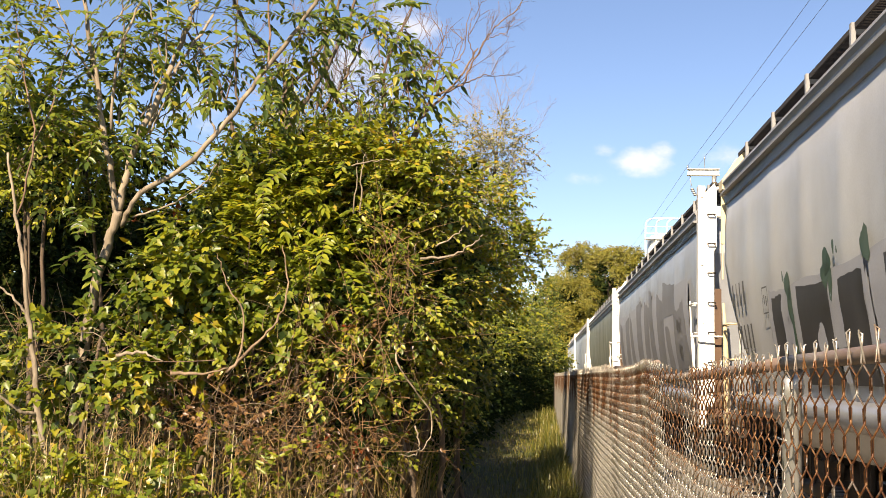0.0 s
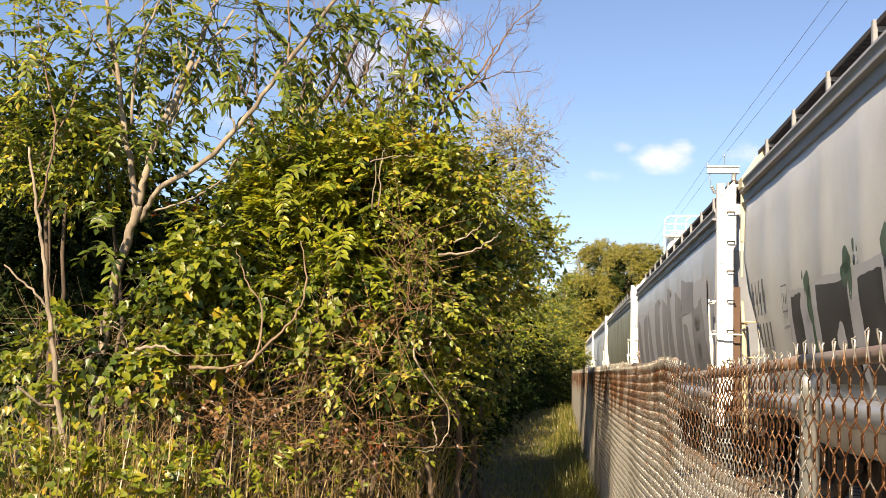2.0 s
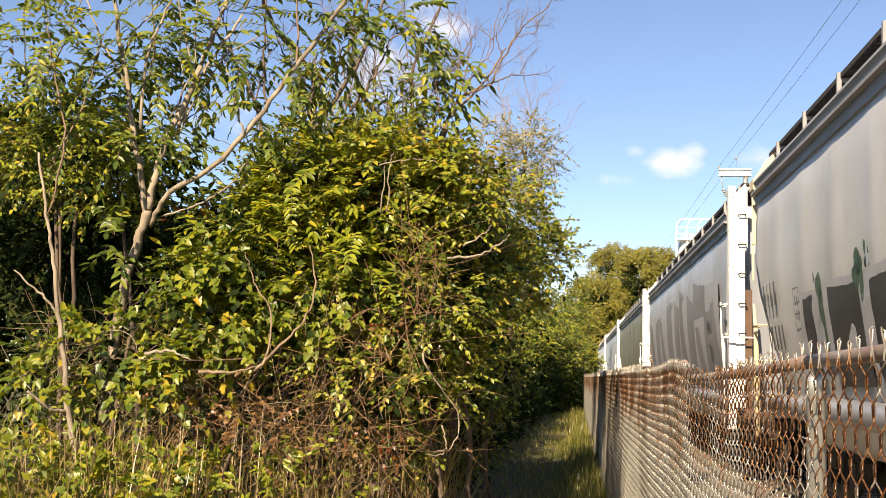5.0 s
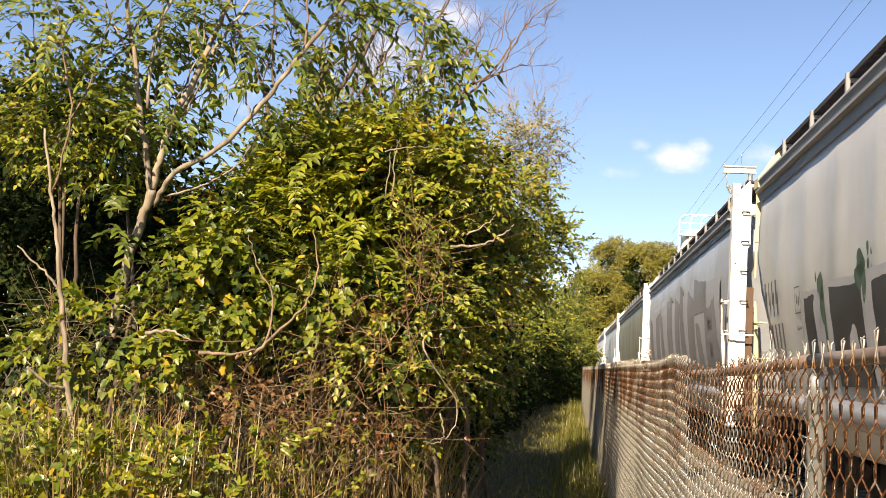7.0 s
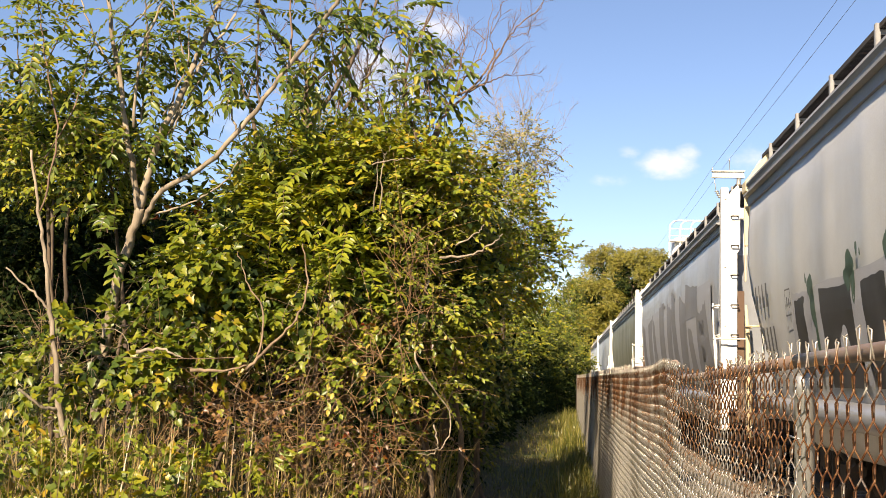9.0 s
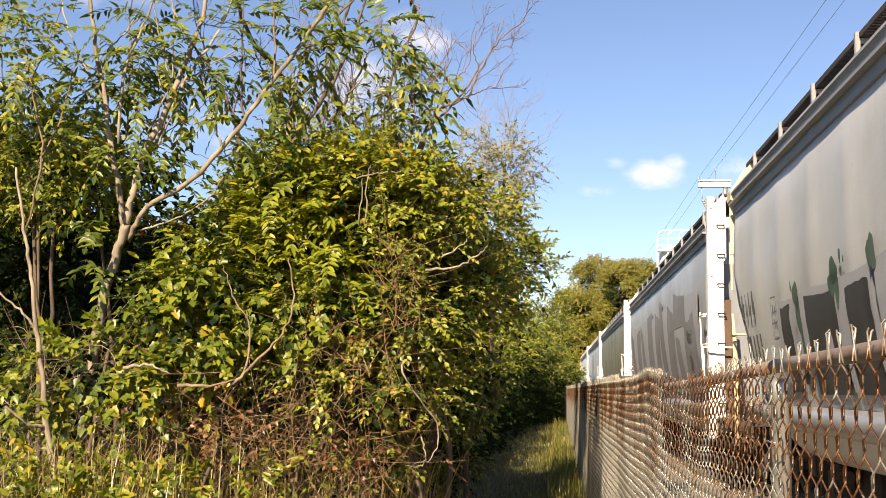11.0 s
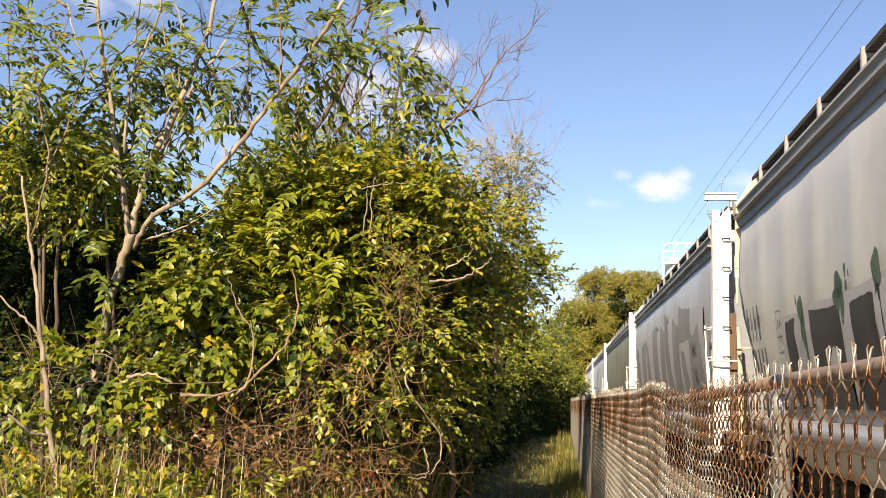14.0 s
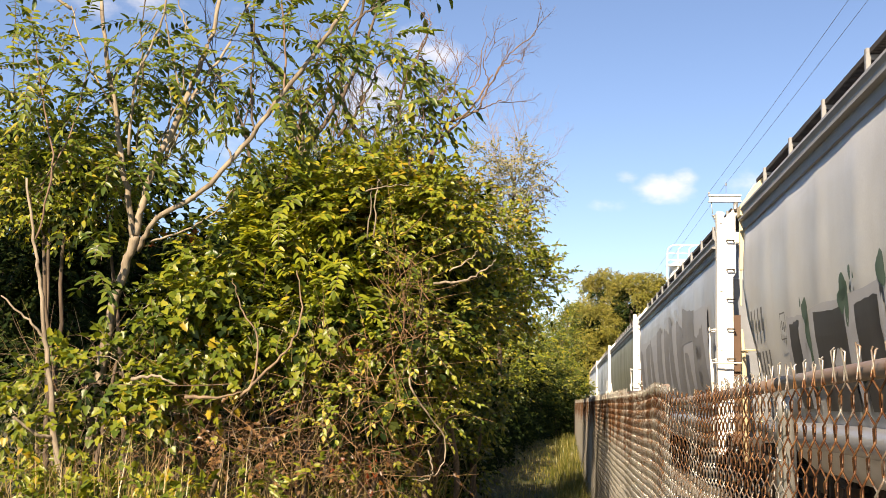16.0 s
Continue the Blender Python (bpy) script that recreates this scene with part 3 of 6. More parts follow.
        for k in range(3 if far else 4):
            bm = bmesh.new()
            z = 1.45 + 0.43 * k
            xx = -half_width(z)
            tube(bm, [(xx, 0.16, z), (xx - 0.075, 0.16, z), (xx - 0.075, 0.62, z), (xx + 0.02, 0.62, z)], 0.014, 6)
            bmesh.ops.transform(bm, matrix=m, verts=bm.verts)
            part("grab_iron", bm, mat, frame_part)
        if not far:     # brown brake platform plate beside the post, and a cage of rails round its foot
            bm = bmesh.new()
            box(bm, -1.42, -1.30, 0.06, 0.085, 1.1, 2.95, 0.004)
            part("brake_plate", bm, RUST_PLATE, frame_part, "rust brown plate")
            bm = bmesh.new()
            for z in (1.78, 2.25):
                tube(bm, [(-1.70, 0.3, z), (-1.72, -0.05, z), (-1.66, -0.14, z), (-1.32, -0.14, z), (-1.27, -0.05, z), (-1.25, 0.12, z)], 0.014, 6)
            for x in (-1.715, -1.29):
                tube(bm, [(x, -0.08, 1.0), (x, -0.08, 2.1), (x + (0.03 if x > -1.5 else -0.03), -0.06, 2.3)], 0.014, 6)
            part("rail_cage", bm, mat, frame_part)
        bm = bmesh.new()
        if not far:
            tube(bm, [(-1.60, 0.62, 1.3), (-1.665, 0.62, 2.3), (-1.68, 0.62, 2.8)], 0.013, 6)
        tube(bm, [(-1.05, -0.04, 1.2), (-1.05, -0.05, 2.9), (-0.95, -0.05, 3.0), (0.95, -0.05, 3.0), (1.05, -0.05, 2.9), (1.05, -0.04, 1.2)], 0.018, 6)
        bmesh.ops.transform(bm, matrix=m, verts=bm.verts)
        part("hand_rail", bm, mat, frame_part)
    return car, body


def stencil(body, y_far, z_top, heights, widths, gap):
    """Illegible lettering: upright bars the size of the characters."""
    y = y_far
    for h, w in zip(heights, widths):
        part("lettering", spray_block(y - w, y, z_top, z_top, z_top - h, 0.0, 1, 0.0265), STENCIL, body)
        y -= w + gap


def build_train():
    c1, b1 = hopper_car(15.22 - CAR_LEN, CAR_GREY, CREAM, CREAM, "pale grey covered hopper car with black and green graffiti")
    o = c1.location.y
    for yn, yf, tn, tf, lo, s in ((11.66, 12.14, 2.47, 2.45, 1.62, 1), (9.84, 11.0, 2.45, 2.48, 1.60, 2), (8.80, 9.50, 2.46, 2.44, 1.6, 3), (7.0, 8.2, 2.6, 2.5, 1.6, 4), (4.6, 6.3, 2.55, 2.6, 1.6, 5), (2.2, 3.8, 2.5, 2.6, 1.6, 6)):
        part("graffiti_letter", spray_block(yn - o, yf - o, tn, tf, lo, 0.012, s), BLACK_SPRAY, b1, "black sprayed letter block")
    for yn, yf, tn, tf, lo, s in ((8.72, 11.5, 2.56, 2.52, 1.9, 11), (11.45, 12.28, 2.5, 2.54, 1.8, 12), (6.4, 8.6, 2.7, 2.56, 1.9, 13)):
        part("graffiti_outline", spray_block(yn - o, yf - o, tn, tf, lo, 0.02, s, 0.0265), PALE_SPRAY, b1, "pale silver sprayed halo")
    for y, z, ry, rz, s in ((11.32, 2.52, 0.13, 0.13, 1), (11.27, 2.33, 0.10, 0.2, 2), (11.24, 2.05, 0.05, 0.3, 3), (9.78, 2.60, 0.14, 0.11, 4), (9.88, 2.50, 0.12, 0.10, 7), (9.72, 2.46, 0.07, 0.18, 5), (9.52, 2.70, 0.035, 0.06, 6),
                            (9.42, 2.66, 0.02, 0.03, 9), (8.62, 2.62, 0.12, 0.13, 8), (11.5, 2.62, 0.03, 0.05, 10)):
        part("graffiti_drip", spray_blob(y - o, z, ry, rz, s), GREEN_SPRAY, b1, "dark green sprayed blot")
    for k, y in enumerate((12.20, 11.56, 9.66, 8.66, 7.6)):
        part("graffiti_outline", spray_block(y - 0.09 - o, y + 0.09 - o, 2.44, 2.40, 1.62, 0.02, 90 + k, 0.031, 0.12), PALE_SPRAY, b1, "pale silver sprayed stroke")
    part("graffiti_dot", spray_blob(10.22 - o, 1.98, 0.16, 0.13, 21, 0.033), PALE_SPRAY, b1, "pale grey sprayed dot")
    stencil(b1, 14.42 - o, 2.76, (0.27, 0.27, 0.27, 0.27), (0.09, 0.05, 0.07, 0.10), 0.16)
    stencil(b1, 14.30 - o, 2.26, (0.27,) * 5, (0.07, 0.09, 0.08, 0.09, 0.08), 0.13)
    for z0, z1, y0, y1 in ((2.32, 2.6, 12.60, 12.615), (2.32, 2.6, 12.33, 12.345), (2.585, 2.6, 12.34, 12.60), (2.32, 2.335, 12.34, 12.60), (2.42, 2.52, 12.50, 12.54), (2.40, 2.5, 12.40, 12.44)):
        part("stencil_frame", spray_block(y0 - o, y1 - o, z1, z1, z0, 0.0, 1, 0.0265), STENCIL, b1)
    c2, b2 = hopper_car(17.38, CAR_BLUE, WHITE, WHITE, "pale blue-grey covered hopper car with grey graffiti letters")
    o = c2.location.y
    for k, (yn, yf, tn, tf, lo) in enumerate(((18.9, 20.2, 2.95, 2.7, 1.8), (19.9, 20.8, 2.6, 2.9, 1.7), (20.4, 22.3, 3.25, 3.42, 2.75), (21.0, 21.9, 2.55, 2.6, 1.6), (22.5, 23.6, 3.0, 3.3, 1.6), (23.9, 24.9, 3.42, 3.48, 1.6),
                                               (25.5, 26.4, 3.1, 3.3, 1.6), (26.9, 28.2, 3.4, 3.3, 2.0), (28.9, 30.0, 3.0, 3.3, 1.6), (30.7, 31.8, 3.2, 3.1, 1.6), (32.4, 33.5, 3.0, 3.2, 1.6))):
        part("graffiti_letter", spray_block(yn - o, yf - o, tn, tf, lo, 0.03, 40 + k, 0.029, (0.35, -0.3, 0.1, 0.5, -0.2)[k % 5]), GREY_SPRAY, b2, "grey sprayed letter block")
    part("graffiti_outline", spray_block(18.6 - o, 34.0 - o, 3.2, 3.3, 1.6, 0.03, 77, 0.0265), PALE_SPRAY, b2, "pale silver sprayed halo")
    hopper_car(37.35, CAR_GREEN, WHITE, WHITE, "dull olive covered hopper car with white ends")
    hopper_car(56.95, CAR_BLUE, WHITE, WHITE, "pale blue-grey covered hopper car with white ends")
    hopper_car(76.55, CAR_GREY, WHITE, CREAM, "pale grey covered hopper car at the far end of the train")


build_train()

# ---- chain link fence ----
FENCE_X, FENCE_H, MESH, ROW = 0.5, 1.66, 0.04, 0.045
POST_GAP, POST_0 = 2.76, -0.15


def rail_z(y):
    """The top rail's height: it steps up past the bent panel and rises a little towards the near end."""
    t = min(max((y - 3.9) / 1.6, 0), 1)
    return 1.645 + 0.0145 * max(0.0, 3.7 - y) + 0.05 * t * t * (3 - 2 * t)


def slack(y, z):
    """How the old mesh sags and bulges off the straight line: sideways and up."""
    h = max(z / FENCE_H, 0) ** 2
    hump = math.exp(-((y - 4.6) / (1.2 if y > 4.6 else 0.42)) ** 2)
    dip = math.exp(-((y - 3.72) / 0.25) ** 2)
    wave = noise.noise((y * 0.55, 7.3, z * 0.3))
    return -0.05 * hump * h + 0.02 * wave * math.sin(min(z / FENCE_H, 1) * 3.0), (0.03 * hump - 0.015 * dip) * h + 0.008 * wave * h + (rail_z(y) - 1.645) * h


def mesh_panel(y0, y1, fine):
    """Interlocked flattened spirals of wire with twisted barbs along the top."""
    verts, faces = [], []
    sides, rad = (4, 0.0021) if fine > 1 else (3, 0.0021)
    rnd = random.Random(int(y0 * 100))

    def wire(pts, r=rad):
        base = len(verts)
        for k, p in enumerate(pts):
            d = (pts[min(k + 1, len(pts) - 1)] - pts[max(k - 1, 0)]).normalized()
            u = d.cross(Vector((1, 0, 0.02))).normalized()
            v = d.cross(u)
            for s in range(sides):
                a = 2 * math.pi * s / sides
                verts.append(p + u * (r * math.cos(a)) + v * (r * math.sin(a)))
            if k:
                for s in range(sides):
                    t = (s + 1) % sides
                    faces.append((base + (k - 1) * sides + s, base + (k - 1) * sides + t, base + k * sides + t, base + k * sides + s))

    rows = int((FENCE_H - 0.05) / ROW)
    i0, i1 = round(y0 / MESH), round(y1 / MESH)
    per = (1, 2, 6)[fine]
    for i in range(i0, i1):
        pts = []
        jitter = rnd.uniform(-0.003, 0.003)
        for j in range(rows * per + 1):
            ph = math.pi * (j / per + (i % 2))
            c = -math.cos(ph)
            c = 0.5 * c + 0.5 * (2 / math.pi) * math.asin(max(-1, min(1, c)))
            z = 0.05 + j / per * ROW
            y = (i + 0.5) * MESH + c * (MESH * 0.5 + 0.003)
            sx, sz = slack(y, z)
            pts.append(Vector((FENCE_X + sx + 0.0065 * math.sin(ph), y, z + sz + jitter * (z / FENCE_H))))
        wire(pts)
        if (i + rows) % 2:      # barb where this wire meets its neighbour
            y, z = (i + 1) * MESH, 0.05 + rows * ROW
            sx, sz = slack(y, z)
            folded = 4.0 < y < 8.0
            tilt, ht = rnd.uniform(-0.25, 0.25), (rnd.uniform(0.008, 0.016) if folded else rnd.uniform(0.036, 0.054))
            for ph in (0, math.pi):
                steps = 9 if fine > 1 else 2
                pts = [Vector((FENCE_X + sx + 0.0028 * math.cos(ph + q * 9) + tilt * ht * q * 0.6, y + 0.0028 * math.sin(ph + q * 9) + tilt * ht * q, z + sz + ht * q)) for q in (k / steps for k in range(steps + 1))]
                pts.append(pts[-1] + Vector((rnd.uniform(-0.006, 0.006), (0.005 if ph else -0.002), 0.003 if ph else 0.006)))
                wire(pts, rad * 0.9)
    return to_mesh("mesh_panel", verts, faces, True)


def build_fence():
    fence = thing("chain_link_fence", (0, 0, 0), "rusty chain link fence with galvanised posts beside the track", "fence")
    posts = 14
    bm = bmesh.new()
    rings = [(0.021, 0.0), (0.021, 1.59), (0.025, 1.595), (0.025, 1.625), (0.016, 1.635)]
    tube(bm, [(0, 0, z) for _, z in rings], [r for r, _ in rings], 14)
    first = part("post", bm, ZINC, fence)
    first.location = (FENCE_X + 0.032, POST_0, 0)
    for k in range(1, posts):
        o = new("post", first.data)
        o.parent, o.location = fence, (FENCE_X + 0.032, POST_0 + POST_GAP * k, 0)
        o.rotation_euler = (radians(random.uniform(-0.8, 0.8)), radians(random.uniform(-0.6, 0.6)), 0)
    for k in range(posts - 1):
        a = POST_0 + POST_GAP * k
        bm = bmesh.new()
        sag = random.uniform(0.0, 0.012)
        level = (lambda t: rail_z(a + POST_GAP * t)) if k != 1 else (lambda t: rail_z(a) + (1.625 - rail_z(a)) * t)
        tube(bm, [(FENCE_X + 0.032, a + POST_GAP * t, level(t) - sag * 4 * t * (1 - t)) for t in (q / 8 for q in range(9))], 0.0150, 12)
        part("top_rail", bm, RAIL_RUST, fence, "rust brown top rail pipe")
        part("mesh_panel", mesh_panel(a, a + POST_GAP, 2 if 0 < k < 3 else 1 if k < 6 else 0), WIRE, fence, "rusted zinc chain link mesh")
        for z in (0.35, 0.75, 1.15, 1.5):
            bm = bmesh.new()
            tube(bm, [(FENCE_X + 0.032 + 0.026 * math.cos(t), a + POST_GAP + 0.03 * math.sin(t), z + 0.004 * math.cos(2 * t)) for t in (2 * math.pi * q / 12 for q in range(13))], 0.002, 4)
            part("tie_wire", bm, ZINC, fence)
    # heavy end post; its black colour stands in for shadow
    bm = bmesh.new()
    tube(bm, [(FENCE_X + 0.03, POST_0 + POST_GAP * (posts - 1) + 0.2, z) for z in (0, 1.74, 1.78)], [0.05, 0.05, 0.02], 12)
    part("end_post", bm, BLACK_STEEL, fence, "thick end post coloured dark for shadow")


build_fence()

# ---- pole, wires and tank behind the train ----


def build_pole():
    pole = thing("utility_pole", (7.3, 49.8, 0), "utility pole with a pale steel cross arm", "utility pole")
    bm = bmesh.new()
    tube(bm, [(0, 0, 0), (0, 0, 5), (0, 0, 9.9)], [0.17, 0.14, 0.11], 12)
    part("shaft", bm, BARK_DARK, pole)
    bm = bmesh.new()
    box(bm, -1.1, 0.2, -0.03, 0.03, 10.22, 10.44, 0.01)
    box(bm, -1.13, 0.22, -0.12, 0.12, 10.44, 10.48)
    box(bm, -1.13, 0.22, -0.12, 0.12, 10.18, 10.22)
    part("cross_arm", bm, WHITE, pole, "white painted steel cross arm")
    bm = bmesh.new()
    tube(bm, [(-0.05, 0, 9.4), (0, 0, 10.2)], 0.1, 10)
    part("cap_bracket", bm, ZINC, pole)
    for x, z in ((-1.1, 10.6), (-0.4, 10.98)):
        bm = bmesh.new()
        tube(bm, [(x, 0, 10.46), (x, 0, z - 0.1), (x, 0, z - 0.08), (x, 0, z + 0.02)], [0.012, 0.012, 0.035, 0.03], 8)
        part("wire_pin", bm, ZINC, pole)
    for x in (-1.0,):
        bm = bmesh.new()
        pts = [(x, 0, 10.18), (x, 0, 9.95), (x + 0.05, 0, 9.8), (x + 0.02, 0, 9.68)]
        tube(bm, pts, 0.018, 6)
        for z in (9.62, 9.54, 9.46, 9.38):
            tube(bm, [(x + 0.08 + (9.62 - z) * 0.5, 0, z + 0.02), (x + 0.08 + (9.62 - z) * 0.5, 0, z - 0.02), (x + 0.08 + (9.62 - z) * 0.5, 0, z - 0.06)], [0.05, 0.10, 0.03], 10)
        part("insulator", bm, ZINC, pole)


def build_wires():
    for x, z in ((6.2, 10.6), (6.9, 10.98)):
        bm = bmesh.new()
        for y0, y1 in ((-5, 49.8), (49.8, 105)):
            tube(bm, [(x, y0 + (y1 - y0) * t, z - 0.15 * 4 * t * (1 - t)) for t in (k / 20 for k in range(21))], 0.006, 5)
        ob = part("overhead_wire", bm, WIRE_GREY)
        tagged(ob, "dark overhead power wire strung above the train", "wire", "overhead wires")


def build_tank():
    tank = thing("loading_tank", (8.3, 80, 0), "white steel loading tank with hooped guard rails", "tank")
    bm = bmesh.new()
    tube(bm, [(0, 0, z) for z in (0, 0.02, 11.0, 11.25, 11.35)], [1.05, 1.05, 1.05, 0.8, 0.1], 32)
    part("shell", bm, WHITE, tank)
    for x in (-1.25, -0.55, 0.15):
        bm = bmesh.new()
        tube(bm, spline([(x, -1.0, 9.6), (x, -1.0, 11.7), (x + 0.15, -1.0, 12.15), (x + 0.55, -1.0, 12.3), (x + 1.6, -1.0, 12.3)], 5), 0.05, 6)
        part("hoop_rail", bm, WHITE, tank)
    for z in (11.3, 11.75):
        bm = bmesh.new()
        tube(bm, [(-1.25, -1.0, z), (1.3, -1.0, z)], 0.03, 6)
        part("guard_rail", bm, WHITE, tank)
    bm = bmesh.new()
    box(bm, -1.3, 1.4, -1.15, -0.6, 10.9, 11.0, 0.01)
    part("platform", bm, WHITE, tank)


build_pole()
build_wires()
build_tank()

# ---- plants ----
LEAF_SHAPES = {
    "kite": [(0, 0), (0.45, 0.5), (0, 1), (-0.45, 0.5)],
    # outline points (across, along) from stalk to tip and back; the first is the stalk
    "oval": [(0, 0), (0.42, 0.28), (0.46, 0.58), (0, 1), (-0.46, 0.58), (-0.42, 0.28)],
    "lance": [(0, 0), (0.40, 0.16), (0.5, 0.42), (0.32, 0.76), (0, 1), (-0.32, 0.76), (-0.5, 0.42), (-0.40, 0.16)],
    "lobed": [(0, 0), (0.30, -0.10), (0.62, 0.22), (0.36, 0.48), (0.34, 0.68), (0, 1), (-0.34, 0.68), (-0.36, 0.48), (-0.62, 0.22), (-0.30, -0.10)],
}


SWAYING = []    # leafy parts that the light breeze stirs


class Foliage:
    """Gathers leaves and twigs of one plant as plain arrays."""

    def __init__(self, seed):
        self.rng = np.random.default_rng(seed)
        self.lv, self.lf, self.nl = [], [], 0
        self.tv, self.tf, self.nt = [], [], 0

    def unit(self, a):
        return a / np.maximum(np.linalg.norm(a, axis=-1, keepdims=True), 1e-9)

    def leaves(self, pos, along, normal, length, width, shape, fold=0.18, curl=0.15):
        out = np.array(LEAF_SHAPES[shape])
        n, k = len(pos), len(out)
        along = self.unit(along)
        side = self.unit(np.cross(along, normal))
        up = np.cross(side, along)
        length, width = np.broadcast_to(length, n), np.broadcast_to(width, n)
        a = out[None, :, 1] * length[:, None]
        s = out[None, :, 0] * width[:, None]
        h = np.abs(out[None, :, 0]) * 2 * fold * width[:, None] - curl * length[:, None] * out[None, :, 1] ** 2
        rim = pos[:, None] + a[..., None] * along[:, None] + s[..., None] * side[:, None] + h[..., None] * up[:, None]
        mid = pos + along * (0.45 * length)[:, None] - up * (curl * 0.2 * length)[:, None]
        v = np.concatenate([rim, mid[:, None]], 1).reshape(-1, 3)
        i = np.arange(k)
        tri = np.stack([i, np.roll(i, -1), np.full(k, k)], 1)
        f = (tri[None] + (np.arange(n) * (k + 1))[:, None, None]).reshape(-1, 3) + self.nl
        self.lv.append(v)
        self.lf.append(f)
        self.nl += len(v)

    def sticks(self, pts, r0, r1):
        """Three-sided tapered twigs through pts (n, k, 3)."""
        n, k = pts.shape[:2]
        d = self.unit(pts[:, -1] - pts[:, 0])
        u = self.unit(np.cross(d, np.array([0.3, 0.2, 0.9])))
        w = np.cross(d, u)
        r = np.broadcast_to(r0, n)[:, None] + (np.broadcast_to(r1, n) - np.broadcast_to(r0, n))[:, None] * np.linspace(0, 1, k)[None]
        ring = [pts + r[..., None] * (math.cos(a) * u + math.sin(a) * w)[:, None] for a in (0, 2.1, 4.2)]
        v = np.stack(ring, 2).reshape(-1, 3)
        f = []
        for j in range(k - 1):
            for c in range(3):
                e = (c + 1) % 3
                f.append((j * 3 + c, j * 3 + e, j * 3 + 3 + e))
                f.append((j * 3 + c, j * 3 + 3 + e, j * 3 + 3 + c))
        f = (np.array(f)[None] + (np.arange(n) * k * 3)[:, None, None]).reshape(-1, 3) + self.nt
        self.tv.append(v)
        self.tf.append(f)
        self.nt += len(v)

    def spots(self, blobs, count, inner=0.45, gap=0.0, freq=1.6):
        """Places in the outer part of several ellipsoids (centre, radii), with gaps; and the way outwards at each."""
        vol = np.array([b[1][0] * b[1][1] + b[1][0] * b[1][2] + b[1][1] * b[1][2] for b in blobs])
        pick = self.rng.choice(len(blobs), count, p=vol / vol.sum())
        c, r = np.array([b[0] for b in blobs])[pick], np.array([b[1] for b in blobs])[pick]
        d = self.unit(self.rng.normal(size=(count, 3)))
        q = (inner ** 3 + (1 - inner ** 3) * self.rng.random(count)) ** (1 / 3)
        lump = np.array([noise.noise((x * freq, y * freq, z * freq)) for x, y, z in c + d * r])
        q = q * (1 + 0.22 * lump)
        p = c + d * r * q[:, None]
        keep = (lump > gap - 1.0) & (p[:, 2] > 0.05)
        if gap > 0:
            g = np.array([noise.noise((x * freq * 1.7 + 9, y * freq * 1.7, z * freq * 1.7)) for x, y, z in p])
            keep &= g > gap - 0.5
        return p[keep], self.unit(d * r)[keep]

    def sprays(self, p, out, length, pairs, leaf, width, shape="oval", regular=0.6, droop=0.35, lift=0.25, twig=0.002):
        """A twig or leaf stalk at each place, with leaves in pairs along it."""
        n = len(p)
        if n == 0:
            return
        rng = self.rng
        d = self.unit(out * 0.8 + rng.normal(size=(n, 3)) * 0.55 + np.array([0, 0, lift]))
        ln = length * rng.uniform(0.65, 1.25, n)
        flat = self.unit(np.cross(d, np.array([0, 0, 1.0]) + rng.normal(size=(n, 3)) * 0.25))
        t = np.linspace(0.0, 1.0, 3)
        curve = p[:, None] + d[:, None] * (ln[:, None] * t)[..., None] + np.array([0, 0, -1.0]) * (droop * ln[:, None] * t ** 2)[..., None]
        if twig:
            self.sticks(curve, twig * 1.5, twig * 0.6)
        ts = (np.arange(pairs) + 0.6) / (pairs + 0.1)
        for s in (-1, 1):
            tt = ts[None] + rng.uniform(-0.5, 0.5, (n, pairs)) * (1 - regular) / pairs * 1.5
            base = p[:, None] + d[:, None] * (ln[:, None] * tt)[..., None] + np.array([0, 0, -1.0]) * (droop * ln[:, None] * tt ** 2)[..., None]
            run = d[:, None] + np.array([0, 0, -2.0 * droop]) * tt[..., None]
            way = flat[:, None] * s + run * (0.35 + 0.4 * tt[..., None]) + rng.normal(size=(n, pairs, 3)) * (0.12 + 0.5 * (1 - regular)) + np.array([0, 0, -0.14])
            nrm = np.array(SUN_WAY) * 2.0 + np.cross(flat, d)[:, None] * np.sign(np.cross(flat, d)[:, None, 2:3] + 1e-6) + rng.normal(size=(n, pairs, 3)) * (0.3 + 0.5 * (1 - regular))
            keep = rng.random((n, pairs)) < 0.93
            size = leaf * rng.uniform(0.75, 1.2, (n, pairs)) * (1 - 0.35 * np.abs(tt - 0.45))
            self.leaves(base[keep], way[keep], nrm[keep], size[keep], size[keep] * width, shape)
        tip = curve[:, -1]
        self.leaves(tip, d + np.array([0, 0, -droop]), np.cross(flat, d) + 0.01, leaf * rng.uniform(0.8, 1.1, n), leaf * width, shape)

    def blades(self, p, height, width, lean=0.35):
        """Upright grass blades or stalks, bent over."""
        n = len(p)
        rng = self.rng
        h = height * rng.uniform(0.5, 1.3, n)
        a = rng.uniform(0, 2 * math.pi, n)
        way = np.stack([np.cos(a), np.sin(a), np.zeros(n)], 1)
        ln = lean * rng.uniform(0.2, 1.6, n)
        side = np.stack([-np.sin(a), np.cos(a), np.zeros(n)], 1) * (width * rng.uniform(0.6, 1.3, n))[:, None]
        rows = []
        for t in (0, 0.4, 0.75, 1.0):
            c = p + np.array([0, 0, 1.0]) * (h * (t - 0.25 * ln * t ** 3))[:, None] + way * (h * ln * t ** 2)[:, None]
            wd = side * (1 - t) if t == 1.0 else side * (1 - 0.5 * t)
            rows += [c - wd, c + wd]
        v = np.stack(rows, 1).reshape(-1, 3)
